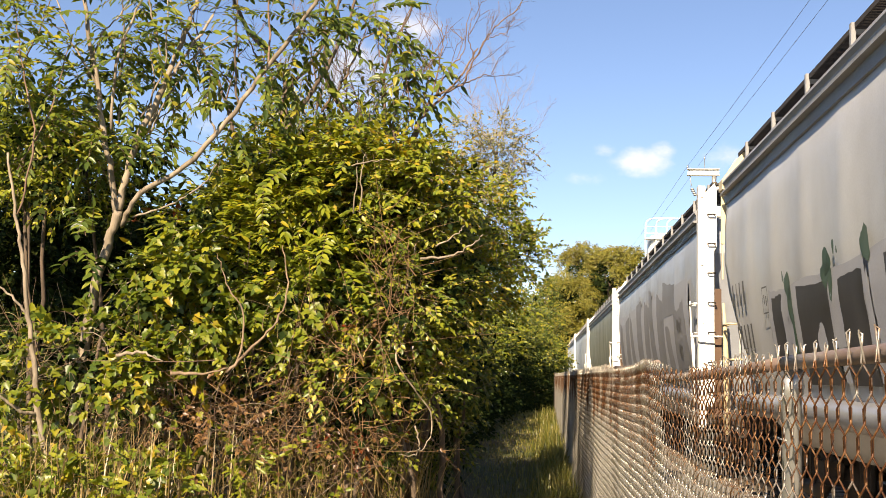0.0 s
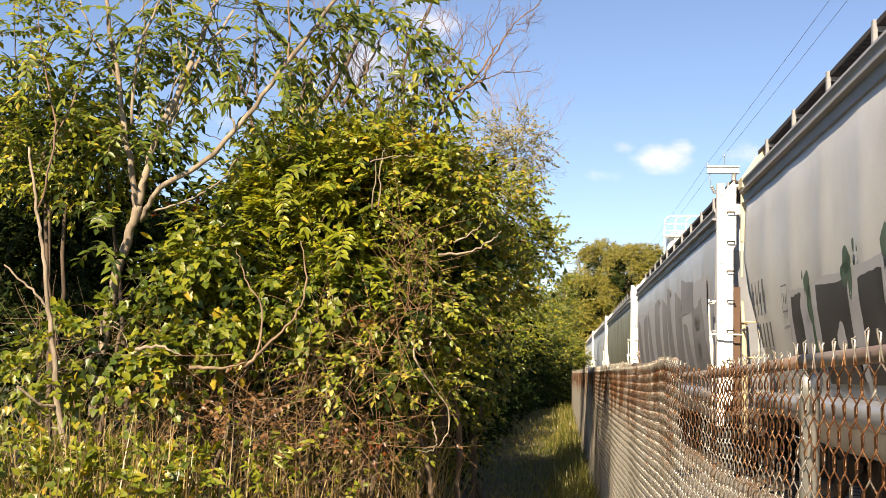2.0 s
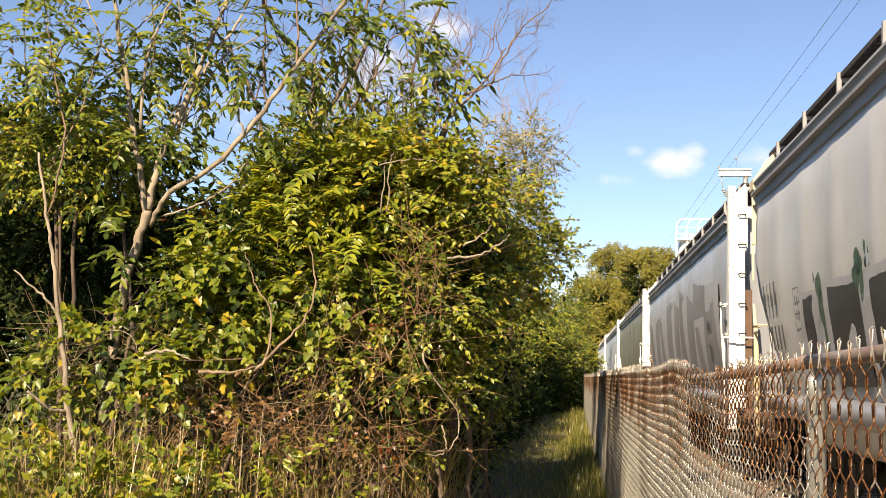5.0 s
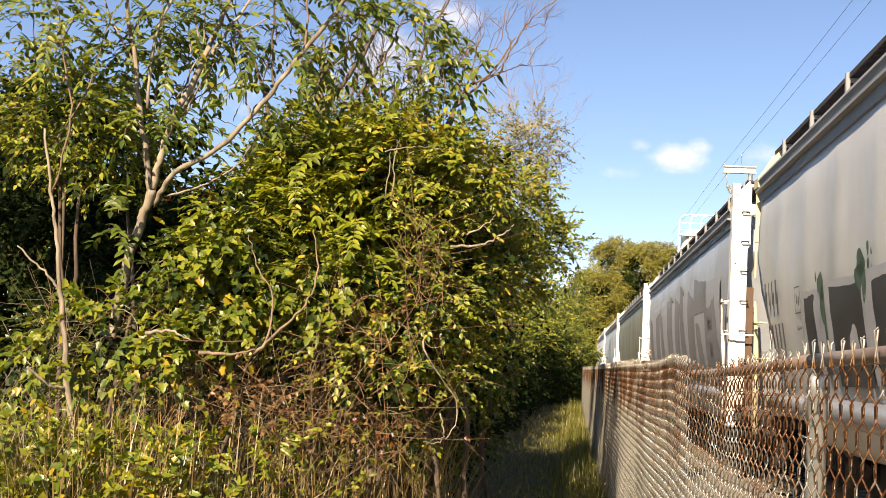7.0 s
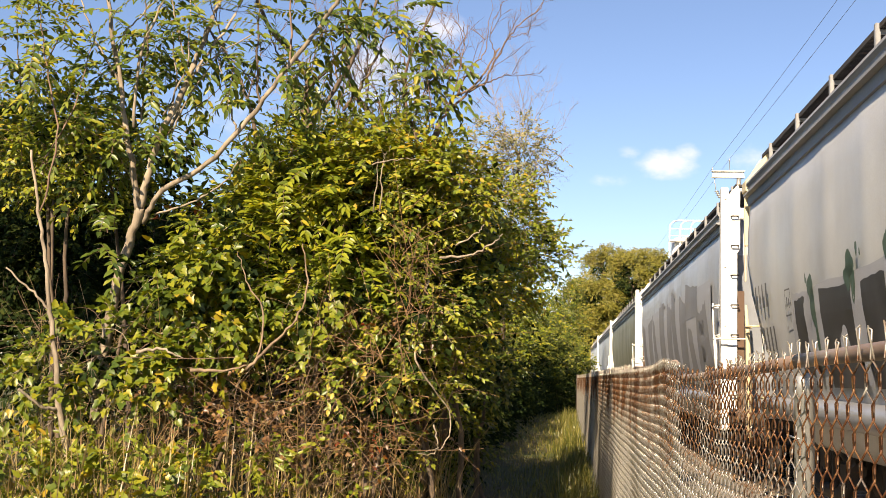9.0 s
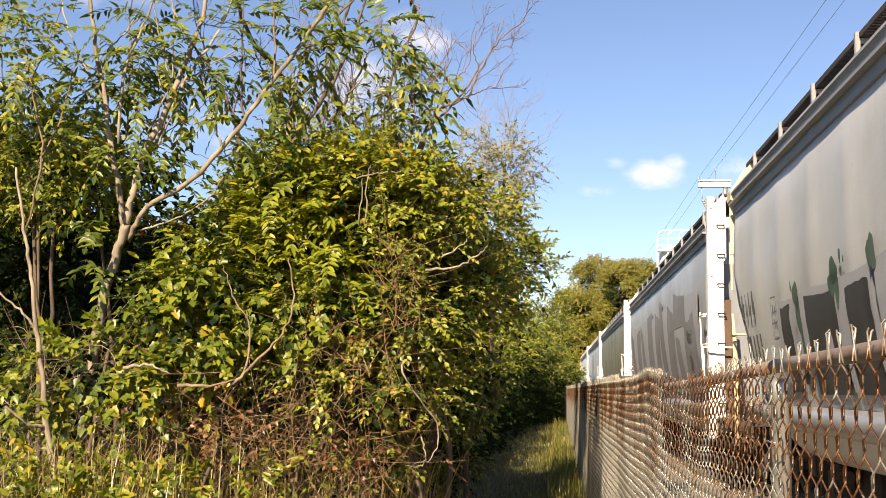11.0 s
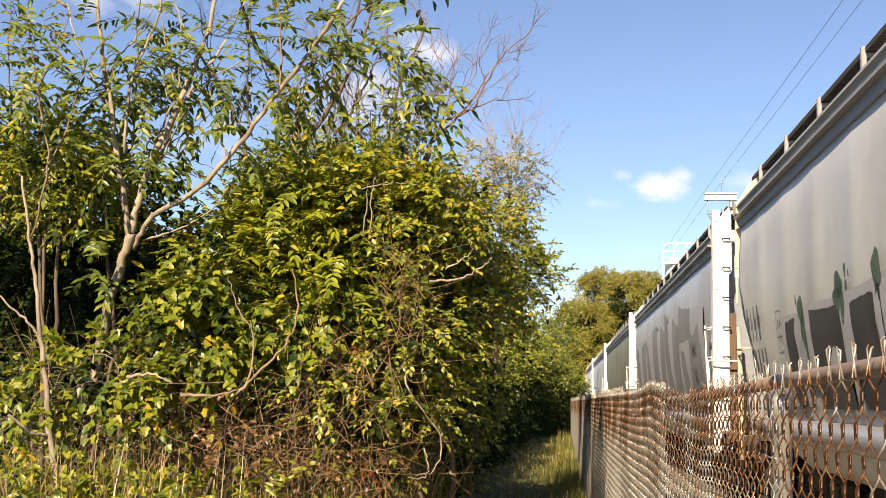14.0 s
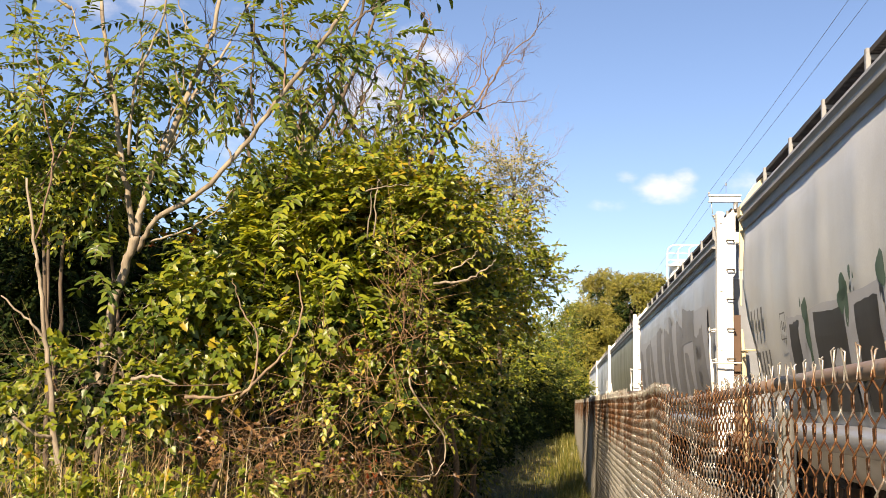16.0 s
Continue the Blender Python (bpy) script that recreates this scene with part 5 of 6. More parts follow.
    # tall thicket behind, closing the view, with shade put into its leaf colour
    shrub("tall dense thicket with shade painted into its leaves",
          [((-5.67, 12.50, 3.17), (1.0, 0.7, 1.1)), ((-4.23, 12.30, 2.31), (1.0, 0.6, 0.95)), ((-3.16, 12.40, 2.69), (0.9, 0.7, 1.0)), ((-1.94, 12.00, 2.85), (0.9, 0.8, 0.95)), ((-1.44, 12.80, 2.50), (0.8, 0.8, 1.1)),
           ((-6.72, 12.50, 3.29), (0.9, 0.7, 1.4)), ((-4.53, 11.60, 1.47), (1.4, 0.6, 0.9)), ((-2.52, 11.60, 1.50), (1.4, 0.6, 0.9))], 2300, LEAF_SHADED, dict(SMALL, leaf=0.075, length=0.28), 161, 0.6, 0.12, (), BARK_DARK, 900)
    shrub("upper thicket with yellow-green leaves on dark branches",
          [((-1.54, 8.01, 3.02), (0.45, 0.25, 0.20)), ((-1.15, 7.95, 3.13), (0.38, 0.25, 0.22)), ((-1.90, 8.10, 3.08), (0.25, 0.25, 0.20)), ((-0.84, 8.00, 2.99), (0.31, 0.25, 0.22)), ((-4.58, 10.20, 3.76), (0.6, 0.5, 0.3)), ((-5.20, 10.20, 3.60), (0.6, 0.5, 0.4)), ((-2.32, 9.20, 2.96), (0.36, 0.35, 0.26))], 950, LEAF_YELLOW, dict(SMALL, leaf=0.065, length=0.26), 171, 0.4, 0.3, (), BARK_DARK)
    # fills the gaps behind; dark leaf colour takes the place of shade
    shrub("deep growth behind the thicket with shade-toned leaf colour",
          [((-6.55, 14.50, 2.84), (1.6, 0.7, 1.3)), ((-4.61, 14.50, 2.15), (1.6, 0.7, 1.2)), ((-2.76, 14.50, 2.74), (1.4, 0.7, 1.35)), ((-7.97, 14.50, 2.82), (1.4, 0.7, 1.9)), ((-5.82, 14.00, 4.06), (1.0, 0.6, 0.5)), ((-4.97, 13.60, 2.78), (1.1, 0.5, 0.75)), ((-5.99, 13.60, 2.49), (1.1, 0.5, 0.9)), ((-3.72, 13.80, 2.81), (1.0, 0.5, 0.9))], 2200, LEAF_SHADED, dict(FARLEAF, leaf=0.17, length=0.5), 181, 0.4, 0.0, (), BARK_DARK)


def build_tangle():
    """Dry stems, runners and bare twigs all through the lower growth."""
    dry = plant("dry_twigs", None, "tangle of dry brown stems and bare vine runners", "twigs")
    dry["kind"] = "stuff"
    for k, (mat, n, r) in enumerate(((BARK_RED, 290, 0.0030), (STRAW, 260, 0.0022), (BARK_PALE, 50, 0.0045))):
        fo = Foliage(400 + k)
        rng = fo.rng
        y = rng.uniform(7.2, 8.5, n)
        p = np.stack([rng.uniform(-0.46, -0.15, n) * y, y, rng.uniform(0.7, 1.9, n)], 1)
        w = rng.normal(size=(n, 3)) * np.array([0.8, 0.4, 0.7]) + np.array([0, 0, 0.45])
        w /= np.linalg.norm(w, axis=1, keepdims=True)
        b = rng.normal(size=(n, 3)) * 0.45 + np.array([0, 0, -0.25])
        ln = rng.uniform(0.2, 0.65, n)
        t = np.linspace(0, 1, 6)
        pts = p[:, None] + w[:, None] * (ln[:, None] * t)[..., None] + b[:, None] * (ln[:, None] * t ** 2)[..., None]
        fo.sticks(pts, r * rng.uniform(0.7, 1.4, n), r * 0.4)
        part("stems", fo.mesh("twig"), mat, dry)
    # knots of dead vine in the bush, and the brown mass at its foot
    fo = Foliage(420)
    rng = fo.rng
    for (cx, cy, cz), (rx, ry, rz), n in (((-0.95, 7.50, 2.2), (0.16, 0.10, 0.34), 60), ((-1.22, 7.45, 1.75), (0.25, 0.12, 0.3), 55), ((-1.75, 7.45, 1.28), (0.55, 0.2, 0.2), 110), ((-2.35, 7.35, 1.18), (0.5, 0.2, 0.2), 70),
                                          ((-1.2, 7.8, 1.15), (0.35, 0.2, 0.2), 50), ((-1.15, 8.0, 2.85), (0.3, 0.1, 0.2), 18)):
        p = np.array([cx, cy, cz]) + rng.normal(size=(n, 3)) * np.array([rx, ry, rz]) * 0.6
        w = rng.normal(size=(n, 3)) * np.array([0.7, 0.4, 0.9]) + np.array([0, 0, 0.3])
        w /= np.linalg.norm(w, axis=1, keepdims=True)
        b = rng.normal(size=(n, 3)) * 0.7
        ln = rng.uniform(0.12, 0.5, n)
        t = np.linspace(0, 1, 7)
        pts = p[:, None] + w[:, None] * (ln[:, None] * t)[..., None] + b[:, None] * (ln[:, None] * t ** 2)[..., None]
        fo.sticks(pts, 0.0030 * rng.uniform(0.5, 1.5, n), 0.0012)
    part("vine_knots", fo.mesh("twig"), DEAD_VINE, dry)


def build_thin_trees():
    tree = plant("tree", None, "slim tree with bare reddish upper twigs and hanging leaves", "tree")
    limb(tree, [(-1.22, 9.80, 1.45), (-1.17, 9.60, 2.46), (-1.10, 9.40, 3.14), (-0.98, 9.30, 3.65)], 0.045, 0.026, BARK_DARK, "trunk", 8, 0.01, 41)
    limb(tree, [(-0.98, 9.30, 3.65), (-0.85, 9.30, 3.79), (-0.65, 9.30, 4.02), (-0.51, 9.30, 4.25)], 0.012, 0.006, BARK_RED, seed=42, wobble=0.008)
    limb(tree, [(-1.10, 9.40, 3.14), (-1.42, 9.50, 3.57), (-1.73, 9.60, 3.93), (-1.84, 9.70, 4.35), (-1.74, 9.80, 4.82)], 0.030, 0.012, BARK_DARK, seed=43, wobble=0.01)
    limb(tree, [(-1.08, 9.40, 3.28), (-1.28, 9.40, 3.84), (-1.24, 9.40, 4.21), (-1.06, 9.40, 4.64)], 0.018, 0.007, BARK_DARK, seed=44, wobble=0.01)
    limb(tree, [(-2.15, 9.30, 2.70), (-2.09, 9.30, 3.53), (-2.13, 9.40, 4.07), (-2.50, 9.50, 4.54), (-2.67, 9.50, 5.03)], 0.028, 0.012, BARK_DARK, seed=45, wobble=0.01)
    limb(tree, [(-2.09, 9.30, 3.53), (-1.82, 9.30, 3.95), (-1.60, 9.30, 4.38), (-1.47, 9.30, 4.85)], 0.022, 0.010, BARK_DARK, seed=46, wobble=0.01)
    limb(tree, [(-2.37, 9.20, 3.10), (-2.54, 9.20, 3.79), (-2.74, 9.20, 4.16), (-2.94, 9.20, 4.45)], 0.018, 0.008, BARK_DARK, seed=47, wobble=0.01)
    crown = [([(-0.96, 9.30, 3.71), (-0.85, 9.30, 3.85), (-0.64, 9.32, 3.96), (-0.54, 9.30, 4.15), (-0.44, 9.28, 4.32), (-0.33, 9.30, 4.46), (-0.18, 9.30, 4.58)], 0.011),
             ([(-0.64, 9.32, 3.96), (-0.49, 9.35, 4.03), (-0.36, 9.35, 4.06)], 0.006), ([(-0.54, 9.30, 4.15), (-0.58, 9.25, 4.34), (-0.53, 9.25, 4.53)], 0.005), ([(-0.44, 9.28, 4.32), (-0.36, 9.30, 4.36), (-0.26, 9.30, 4.35)], 0.005),
             ([(-0.91, 9.30, 3.78), (-0.83, 9.25, 4.01), (-0.79, 9.25, 4.25), (-0.81, 9.25, 4.46)], 0.007), ([(-0.94, 9.30, 3.75), (-0.92, 9.35, 3.96), (-0.89, 9.35, 4.20), (-0.91, 9.35, 4.41)], 0.006),
             ([(-0.85, 9.30, 3.85), (-0.74, 9.25, 4.06), (-0.63, 9.22, 4.20), (-0.60, 9.20, 4.43)], 0.008), ([(-1.77, 9.30, 3.73), (-1.61, 9.30, 3.97), (-1.50, 9.30, 4.20), (-1.46, 9.30, 4.32), (-1.28, 9.30, 4.42)], 0.013),
             ([(-2.09, 9.30, 3.54), (-2.10, 9.30, 3.78), (-2.04, 9.30, 3.92), (-1.79, 9.30, 4.25), (-1.75, 9.30, 4.59), (-1.57, 9.30, 4.78), (-1.34, 9.30, 4.90)], 0.019),
             ([(-2.10, 9.30, 3.78), (-2.18, 9.30, 4.01), (-2.31, 9.30, 4.16), (-2.42, 9.30, 4.4)], 0.013), ([(-1.26, 9.30, 3.60), (-1.26, 9.30, 4.11), (-1.17, 9.30, 4.30), (-1.07, 9.30, 4.58), (-1.02, 9.30, 4.69)], 0.009), ([(-1.26, 9.30, 4.08), (-1.32, 9.30, 4.25), (-1.35, 9.30, 4.42)], 0.006)]
    for k, (pts, r) in enumerate(crown):
        limb(tree, pts, r, r * 0.35, BARK_DARK if r > 0.012 else BARK_RED, seed=600 + k, wobble=0.012, sides=6)
    fo = Foliage(14)
    tips = []
    for k, (pts, r) in enumerate(crown):
        for a, b in zip(pts[1:], pts[2:]):
            for _ in range(2 if r < 0.012 else 1):
                q = fo.rng.random()
                way = np.array(b) - np.array(a)
                tips.append((np.array(a) + way * q, way / np.linalg.norm(way) + fo.rng.normal(size=3) * 0.55 + np.array([0, 0, 0.3])))
    bare_twigs(fo, tips, 0.17, 3, 0.5, 0.0036, 0.5)
    bare_twigs(fo, [((-2.06, 9.30, 3.58), (-0.3, 0, 1)), ((-2.12, 9.40, 3.93), (0.4, 0, 0.9)), ((-1.82, 9.30, 3.95), (-0.2, 0, 1)), ((-1.62, 9.50, 3.76), (0.2, 0, 1)), ((-1.42, 9.50, 3.57), (-0.3, 0, 0.9)), ((-1.22, 9.40, 3.60), (0.3, 0, 1)), ((-2.54, 9.20, 3.79), (0.2, 0, 1)), ((-2.74, 9.20, 4.16), (-0.2, 0, 1)), ((-1.85, 9.30, 3.49), (0.1, 0, 1)), ((-1.03, 9.30, 3.58), (-0.1, 0, 1))], 0.36, 4, 0.36, 0.008, 0.5)
    p, o = fo.spots([((-1.08, 9.30, 4.00), (0.28, 0.3, 0.35)), ((-1.21, 9.30, 3.72), (0.35, 0.3, 0.2)), ((-1.00, 9.30, 4.23), (0.15, 0.2, 0.2)), ((-0.73, 9.30, 4.56), (0.12, 0.1, 0.1)), ((-1.56, 9.40, 3.98), (0.4, 0.3, 0.25)), ((-1.39, 9.40, 4.50), (0.35, 0.3, 0.2)), ((-1.66, 9.40, 4.41), (0.4, 0.4, 0.35)),
                     ((-2.48, 9.30, 4.09), (0.5, 0.4, 0.4)), ((-1.91, 9.30, 3.72), (0.4, 0.4, 0.25)), ((-3.29, 9.30, 4.10), (0.5, 0.4, 0.3)), ((-1.02, 9.20, 3.93), (0.14, 0.2, 0.3)), ((-1.16, 9.20, 3.83), (0.14, 0.2, 0.25)), ((-0.54, 9.30, 4.14), (0.2, 0.1, 0.3))], 165, 0.2, 0.3)
    fo.sprays(p, o, 0.26, 4, 0.105, 0.34, "lance", 0.7, 0.8, -0.1)
    # extra crown out of view overhead, added to shade the growth by the path
    p, o = fo.spots([((-2.4, 9.6, 5.9), (0.9, 0.6, 0.5)), ((-1.4, 9.8, 6.0), (0.8, 0.6, 0.6)), ((-3.3, 9.6, 6.0), (0.8, 0.6, 0.5)), ((-2.0, 9.9, 6.7), (1.2, 0.8, 0.6))], 900, 0.2, 0.1)
    fo.sprays(p, o, 0.34, 5, 0.12, 0.5, "lance", 0.6, 0.5, 0.0)
    SWAYING.append(fo.finish(tree, LEAF_CANOPY, BARK_RED))
    for k, (a, b, c) in enumerate((((-1.74, 9.80, 4.80), (-1.6, 9.8, 5.4), (-1.4, 9.8, 6.2)), ((-2.67, 9.50, 5.00), (-2.6, 9.6, 5.5), (-2.4, 9.6, 6.3)), ((-2.67, 9.50, 5.00), (-3.0, 9.6, 5.5), (-3.3, 9.6, 6.2)))):
        limb(tree, [a, b, c], 0.014, 0.005, BARK_DARK, seed=640 + k, wobble=0.01)

    tree = plant("tree", None, "thinly leaved pale grey tree turning autumn brown", "tree")
    limb(tree, [(-0.98, 19.50, 1.31), (-0.88, 18.50, 3.26), (-0.74, 17.50, 4.19), (-0.63, 17.00, 4.87)], 0.05, 0.02, BARK_DARK, "trunk", 8, 0.02, 51)
    fo = Foliage(15)
    bare_twigs(fo, [((-0.71, 17.00, 3.96), (-0.5, 0, 0.9)), ((-0.70, 17.00, 4.12), (0.6, 0, 0.8)), ((-0.68, 17.00, 4.37), (-0.1, 0, 1)), ((-0.66, 17.00, 4.62), (0.3, 0.2, 0.9)), ((-0.63, 17.00, 4.87), (0.1, 0, 1)), ((-0.63, 17.00, 4.79), (-0.5, 0, 0.8)), ((-0.64, 17.00, 4.62), (0.7, -0.2, 0.6)), ((-0.77, 17.00, 3.62), (-0.7, 0, 0.8))], 0.55, 5, 0.42, 0.009, 0.5)
    p, o = fo.spots([((-0.71, 17.00, 4.70), (0.55, 0.6, 0.6)), ((-0.46, 17.00, 4.96), (0.35, 0.5, 0.4)), ((-1.12, 17.00, 4.95), (0.35, 0.5, 0.45)), ((-0.86, 17.00, 4.20), (0.5, 0.5, 0.4))], 700, 0.2, 0.2)
    fo.sprays(p, o, 0.25, 4, 0.06, 0.45, "oval", 0.4, 0.3, 0.2)
    fo.finish(tree, LEAF_SPARSE, BARK_GREY, "sparse yellow-brown leaves")

    tree = plant("tree", None, "bare pinkish-grey tree crown behind the thicket", "tree")
    limb(tree, [(-2.46, 13.00, 2.00), (-2.43, 13.00, 3.39), (-2.42, 13.00, 4.10)], 0.07, 0.03, BARK_GREY, "trunk", 8, 0.02, 61)
    fo = Foliage(16)
    bare_twigs(fo, [((-2.42, 13.00, 3.97), (-0.6, 0, 0.8)), ((-2.42, 13.00, 4.03), (0.6, 0, 0.8)), ((-2.42, 13.00, 4.10), (0.1, 0, 1)), ((-2.26, 13.00, 4.03), (0.8, 0, 0.5)), ((-2.52, 13.00, 3.97), (-0.2, 0, 1)), ((-2.01, 13.00, 4.10), (0.3, 0, 1)), ((-1.69, 13.00, 4.17), (0.1, 0, 1))], 0.5, 5, 0.42, 0.010, 0.5)
    p, o = fo.spots([((-2.34, 13.00, 4.55), (0.9, 0.5, 0.4))], 120, 0.2, 0.2)
    fo.sprays(p, o, 0.2, 3, 0.05, 0.45, "oval", 0.4, 0.3, 0.2)
    fo.finish(tree, LEAF_SPARSE, BARK_GREY, "sparse yellow-brown leaves")


def build_path_side():
    """Shrubs and trees along the shaded path, and those that close it."""
    rows = [(-2.2, 13.0, 2.1, 0.9), (-2.1, 16.0, 2.1, 0.9), (-2.2, 19.0, 1.8, 1.0), (-2.0, 22.5, 2.0, 1.1), (-1.9, 26.5, 2.1, 1.2), (-1.8, 31.0, 2.3, 1.3), (-1.7, 35.0, 2.4, 1.4), (-1.5, 39.0, 2.5, 1.5), (-0.5, 43.0, 2.3, 1.2), (0.2, 46.0, 2.0, 1.1)]
    for k, (x, y, h, r) in enumerate(rows):
        blobs = [((x - 0.3, y, h * 0.62), (r * 1.05, r * 1.2, h * 0.68)), ((x, y + 0.5, h * 1.15), (r * 0.9, r * 1.1, h * 0.42)), ((x - 0.8, y + 0.2, h * 1.5), (r * 0.8, r, h * 0.5)), ((x + 0.35, y, h * 0.4), (r * 0.6, r, h * 0.35))]
        spray = dict(FARLEAF, leaf=0.075 + 0.004 * k)
        # lower shrubs and the nearest three upper ones carry shade in their leaf colour
        shrub("shrub with shade-toned leaves crowding the foot of the path", [blobs[0], blobs[3]], 500, LEAF_SHADED, spray, 200 + 7 * k, 0.6, 0.05, (), BARK_DARK, 200, "shrub", 0.12)
        shrub("overgrown green shrub hanging over the path", blobs[1:3], 750, LEAF_FROND if k in (4, 6) else LEAF_GLOSSY if k > 2 else LEAF_SHADED, spray, 203 + 7 * k, 0.6, 0.15, (), BARK_DARK, 120, "shrub", 0.12)


def wood_tree(x, y, height, r, mat, seed, label, count=900, leaf=0.2, low=0.25, shape="kite"):
    rnd = random.Random(seed)
    tree = plant("tree", None, label, "tree", "trees beyond the path")
    top = Vector((x, y, height * 0.8))
    limb(tree, [(x, y, 0), (x + rnd.uniform(-0.2, 0.2), y, height * 0.4), top], height * 0.022, height * 0.008, BARK_DARK, "trunk", 8, 0.03, seed)
    blobs = []
    for k in range(9):
        a, t = rnd.uniform(0, 6.28), k / 8
        z = height * (low + (0.95 - low) * t)
        rr = r * (0.75 if t < 0.2 else 1.0 - 0.45 * t)
        c = Vector((x + math.cos(a) * rr * 0.6, y + math.sin(a) * rr * 0.6, z))
        blobs.append((tuple(c), (rr * 0.7, rr * 0.7, height * 0.13)))
        limb(tree, [(x, y, z * 0.75), tuple(c)], height * 0.008, height * 0.003, BARK_DARK, "limb", 5, 0.02, seed + k)
    fo = Foliage(seed)
    p, o = fo.spots(blobs, count, 0.35, 0.0, 0.9)
    fo.sprays(p, o, leaf * 4, 4, leaf, 0.65, shape, 0.4, 0.25, 0.2, 0.0)
    fo.finish(tree, mat, BARK_DARK)


def domed_tree(x, y, height, r, seed):
    """A broad far tree: the crown is a dome of many leafy clumps; dark-coloured core leaves paint the shade between
    them.
    """
    rnd = random.Random(seed)
    tree = plant("tree", None, "broad olive-green tree in a far wood", "tree", "trees beyond the path")
    limb(tree, [(x, y, 0), (x + 0.2, y, height * 0.35), (x, y, height * 0.75)], height * 0.022, height * 0.008, BARK_DARK, "trunk", 8, 0.03, seed)
    blobs, core = [], []
    for k in range(46):
        u, a = rnd.uniform(-0.75, 1.0), rnd.uniform(0, 2 * math.pi)
        ring = math.sqrt(1 - u * u) if u > 0 else 1.0 - 0.25 * u * u
        mid, half = height * 0.58, height * 0.38
        c = (x + r * ring * math.cos(a), y + r * ring * math.sin(a), mid + half * u)
        q = rnd.uniform(0.55, 1.0)
        blobs.append((c, (q, q, q * 0.75)))
        if k % 6 == 0:
            limb(tree, [(x, y, c[2] * 0.7), (x + (c[0] - x) * 0.6, y + (c[1] - y) * 0.6, c[2] * 0.92), c], height * 0.007, height * 0.002, BARK_DARK, "limb", 5, 0.02, seed + k)
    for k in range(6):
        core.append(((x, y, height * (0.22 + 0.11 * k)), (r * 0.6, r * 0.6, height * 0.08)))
    fo = Foliage(seed)
    p, o = fo.spots(blobs, 6200, 0.55, 0.0, 0.9)
    fo.sprays(p, o, 0.45, 3, 0.17, 0.7, "kite", 0.4, 0.25, 0.2, 0.0)
    fo.finish(tree, LEAF_FAR, BARK_DARK)
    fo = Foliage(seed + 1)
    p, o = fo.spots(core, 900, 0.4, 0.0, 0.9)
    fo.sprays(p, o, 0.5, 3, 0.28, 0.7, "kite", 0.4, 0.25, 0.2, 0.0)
    fo.finish(tree, LEAF_SHADED, BARK_DARK, "inner leaves coloured dark as if shaded", "inner_leaves")


def build_woods():
    wood_tree(0.0, 62, 6.2, 1.5, LEAF_GLOSSY, 301, "leafy green tree at the end of the path", 1300, 0.13, low=0.12)
    wood_tree(-0.35, 55, 5.2, 1.3, LEAF_GLOSSY, 302, "dark leafy tree at the end of the path", 1200, 0.14, low=0.12)
    wood_tree(-2.4, 50, 6.6, 2.6, LEAF_GLOSSY, 303, "dark green tree at the end of the path", 1200, 0.13, low=0.12)
    wood_tree(-1.8, 75, 7.2, 2.8, LEAF_GLOSSY, 307, "dark green tree at the end of the path", 1000, 0.18, low=0.1)
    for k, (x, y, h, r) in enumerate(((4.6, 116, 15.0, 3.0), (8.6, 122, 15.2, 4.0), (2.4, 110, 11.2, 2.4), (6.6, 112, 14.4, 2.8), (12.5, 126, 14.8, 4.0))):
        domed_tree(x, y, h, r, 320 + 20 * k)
    # tall trees added out of sight so that their shadows darken the path
    for k, (x, y, h, r) in enumerate(((-4.6, 20, 6.0, 1.9), (-4.4, 26, 7.0, 2.0), (-4.2, 32, 7.9, 2.2), (-4.2, 38, 8.2, 2.2), (-9.5, 22, 5.0, 2.4))):
        wood_tree(x, y, h, r, LEAF_GLOSSY, 340 + k, "hidden tall dark green tree added to shade the path", 1500, 0.15, low=0.2)


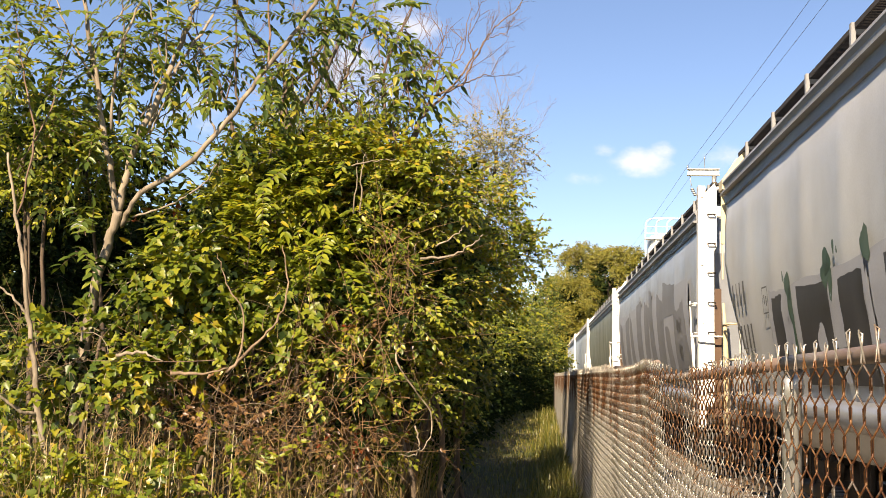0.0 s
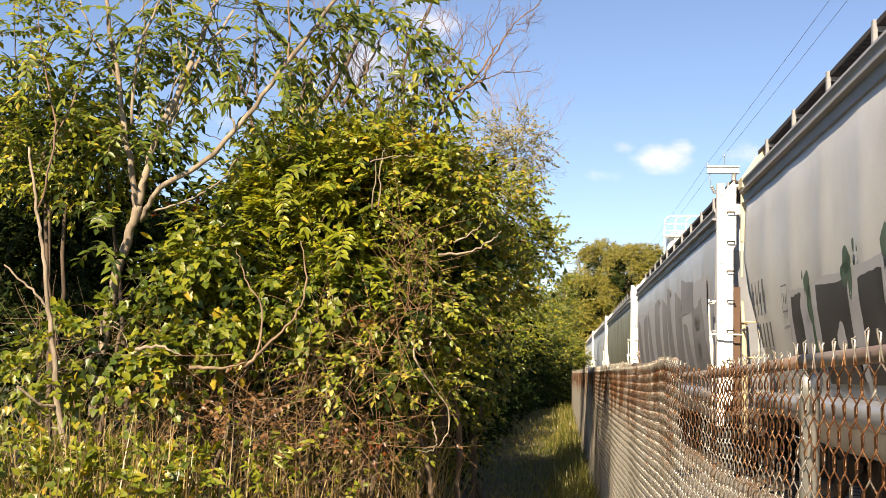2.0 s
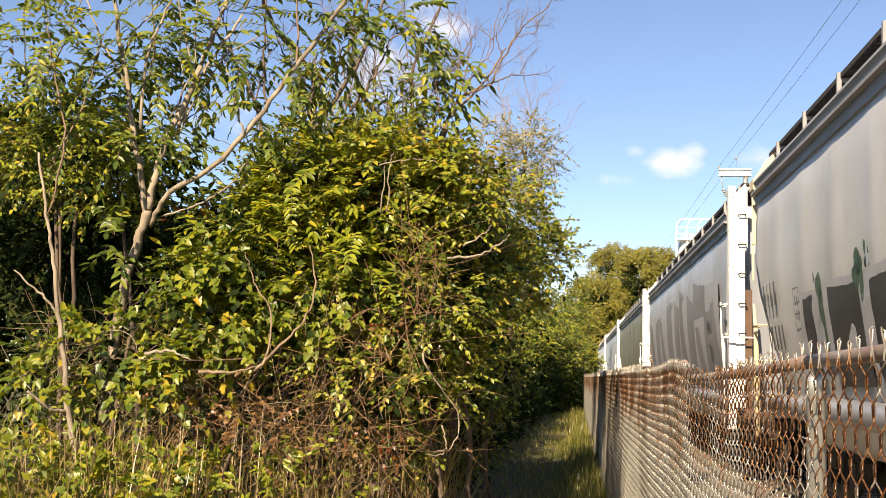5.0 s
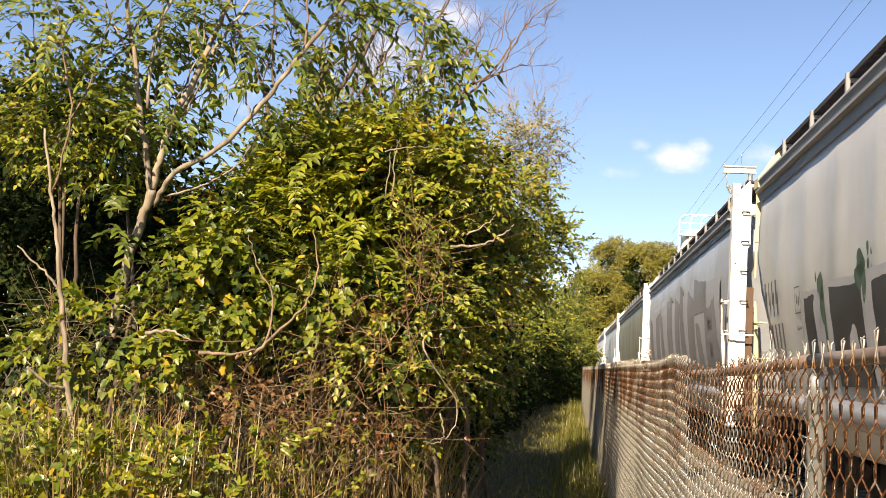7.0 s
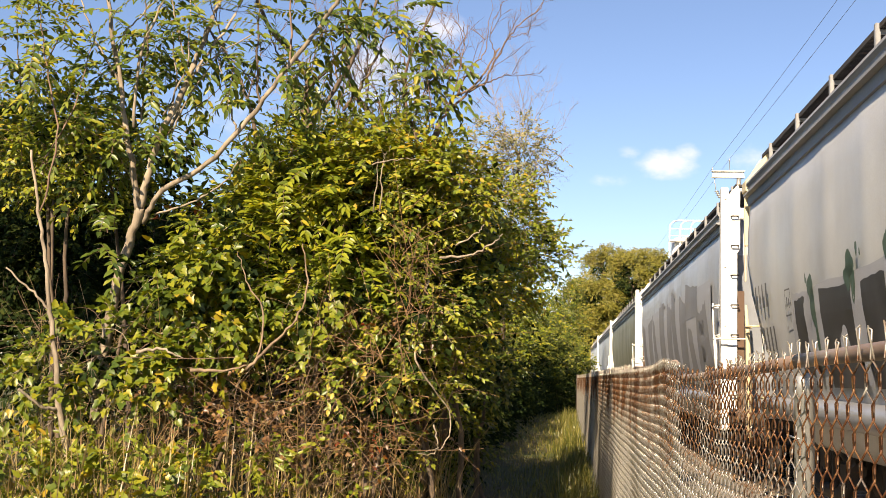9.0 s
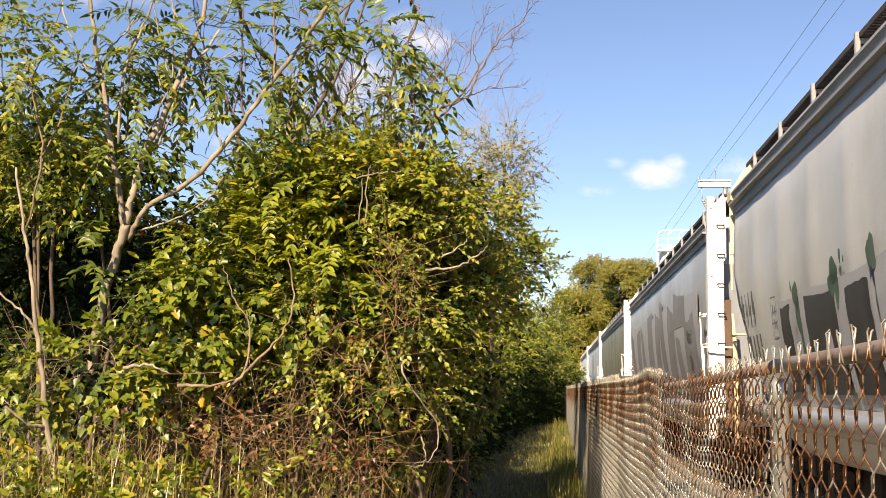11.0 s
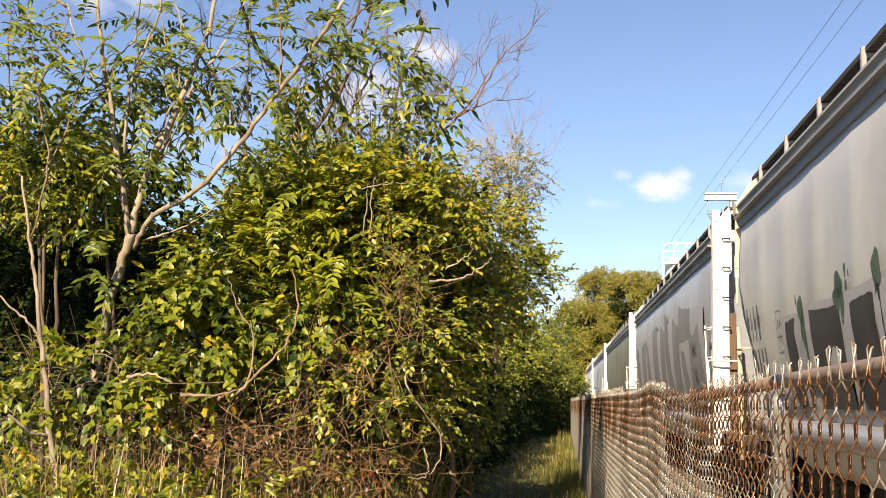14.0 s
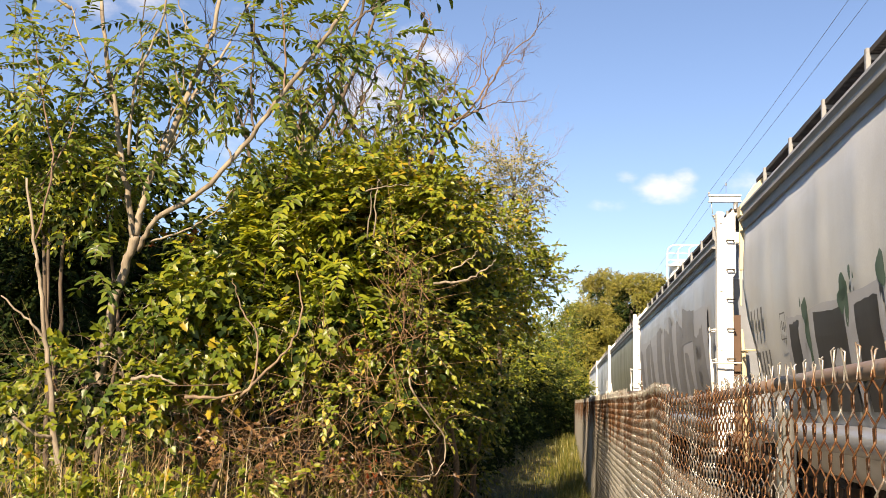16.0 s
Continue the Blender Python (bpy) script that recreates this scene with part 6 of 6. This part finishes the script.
def build_weeds():
    rng = np.random.default_rng(5)
    weeds = plant("weeds", None, "tall yellowing weeds and dry straw stalks", "weeds")
    weeds["kind"] = "stuff"
    fo = Foliage(21)
    n = 2300
    x = rng.uniform(-4.4, -0.8, n)
    y = 5.8 + 1.7 * rng.random(n) + np.clip(x + 2.4, 0, 2) * 1.4
    p = np.stack([x, y, np.zeros(n)], 1)
    fo.blades(p, 1.2, 0.0045, 0.3)
    fo.finish(weeds, STRAW, BARK_PALE, "dry straw stalks", "stalks")
    fo = Foliage(22)
    n = 560
    x = -4.6 + 3.6 * rng.random(n) ** 1.5
    y = 5.9 + 1.6 * rng.random(n) + np.clip(x + 2.4, 0, 2) * 1.3
    z = 0.3 + 0.85 * rng.random(n) ** 0.7
    up = np.tile(np.array([[0.0, -0.3, 0.9]]), (n, 1))
    fo.sprays(np.stack([x, y, z], 1), up, 0.24, 5, 0.065, 0.42, "lance", 0.4, 0.35, 0.4)
    fo.finish(weeds, LEAF_YELLOW, STRAW, "yellow-green weed leaves", "leaves")
    fo = Foliage(23)
    n = 420
    x = rng.uniform(-4.6, -2.0, n)
    y = 5.8 + 1.4 * rng.random(n)
    fo.sprays(np.stack([x, y, 0.3 + 0.75 * rng.random(n)], 1), np.tile(np.array([[0.0, -0.4, 0.8]]), (n, 1)), 0.2, 4, 0.06, 0.8, "lobed", 0.35, 0.3, 0.3)
    fo.finish(weeds, LEAF_VINE, STRAW, "broad weed leaves", "leaves")


def build_grass():
    rng = np.random.default_rng(6)
    grass = plant("grass", None, "long uneven grass along the foot of the fence and path", "grass")
    grass["kind"] = "stuff"
    fo = Foliage(24)
    n = 15000
    y = 10.0 + 30 * rng.random(n) ** 1.5
    x = 0.85 - np.abs(rng.normal(size=n)) * 0.75
    fo.blades(np.stack([x, y, [rise(v) for v in y]], 1), 0.10, 0.004, 0.5)
    n = 4200
    y = 9.0 + 26 * rng.random(n) ** 1.4
    x = 0.45 - np.abs(rng.normal(size=n)) * 0.2
    fo.blades(np.stack([x, y, [rise(v) for v in y]], 1), 0.38, 0.005, 0.45)
    n = 9000
    y = 11.0 + 28 * rng.random(n) ** 1.4
    x = rng.uniform(-1.8, 0.6, n)
    fo.blades(np.stack([x, y, [rise(v) for v in y]], 1), 0.06, 0.004, 0.6)
    fo.finish(grass, GRASS, STRAW, "", "blades")


build_front_tree()
build_left_sapling()
build_near_shrubs()
build_tangle()
build_thin_trees()
build_path_side()
build_woods()
build_weeds()
build_grass()


def motions():
    """The train stands; a light breeze stirs the leaves by a few millimetres."""
    for k, grown in enumerate(SWAYING):
        rows = []
        for i in range(33):
            t = 0.5 * i
            gust = 0.55 + 0.45 * math.sin(0.43 * t + 0.6 * k)
            rows.append((t, pose(0.006 * gust * math.sin(2.3 * t + 1.7 * k), 0.002 * math.sin(1.9 * t + k), 0.003 * gust * math.sin(2.9 * t + 0.8 * k))))
        for ob in grown:
            walk(ob, rows)


motions()
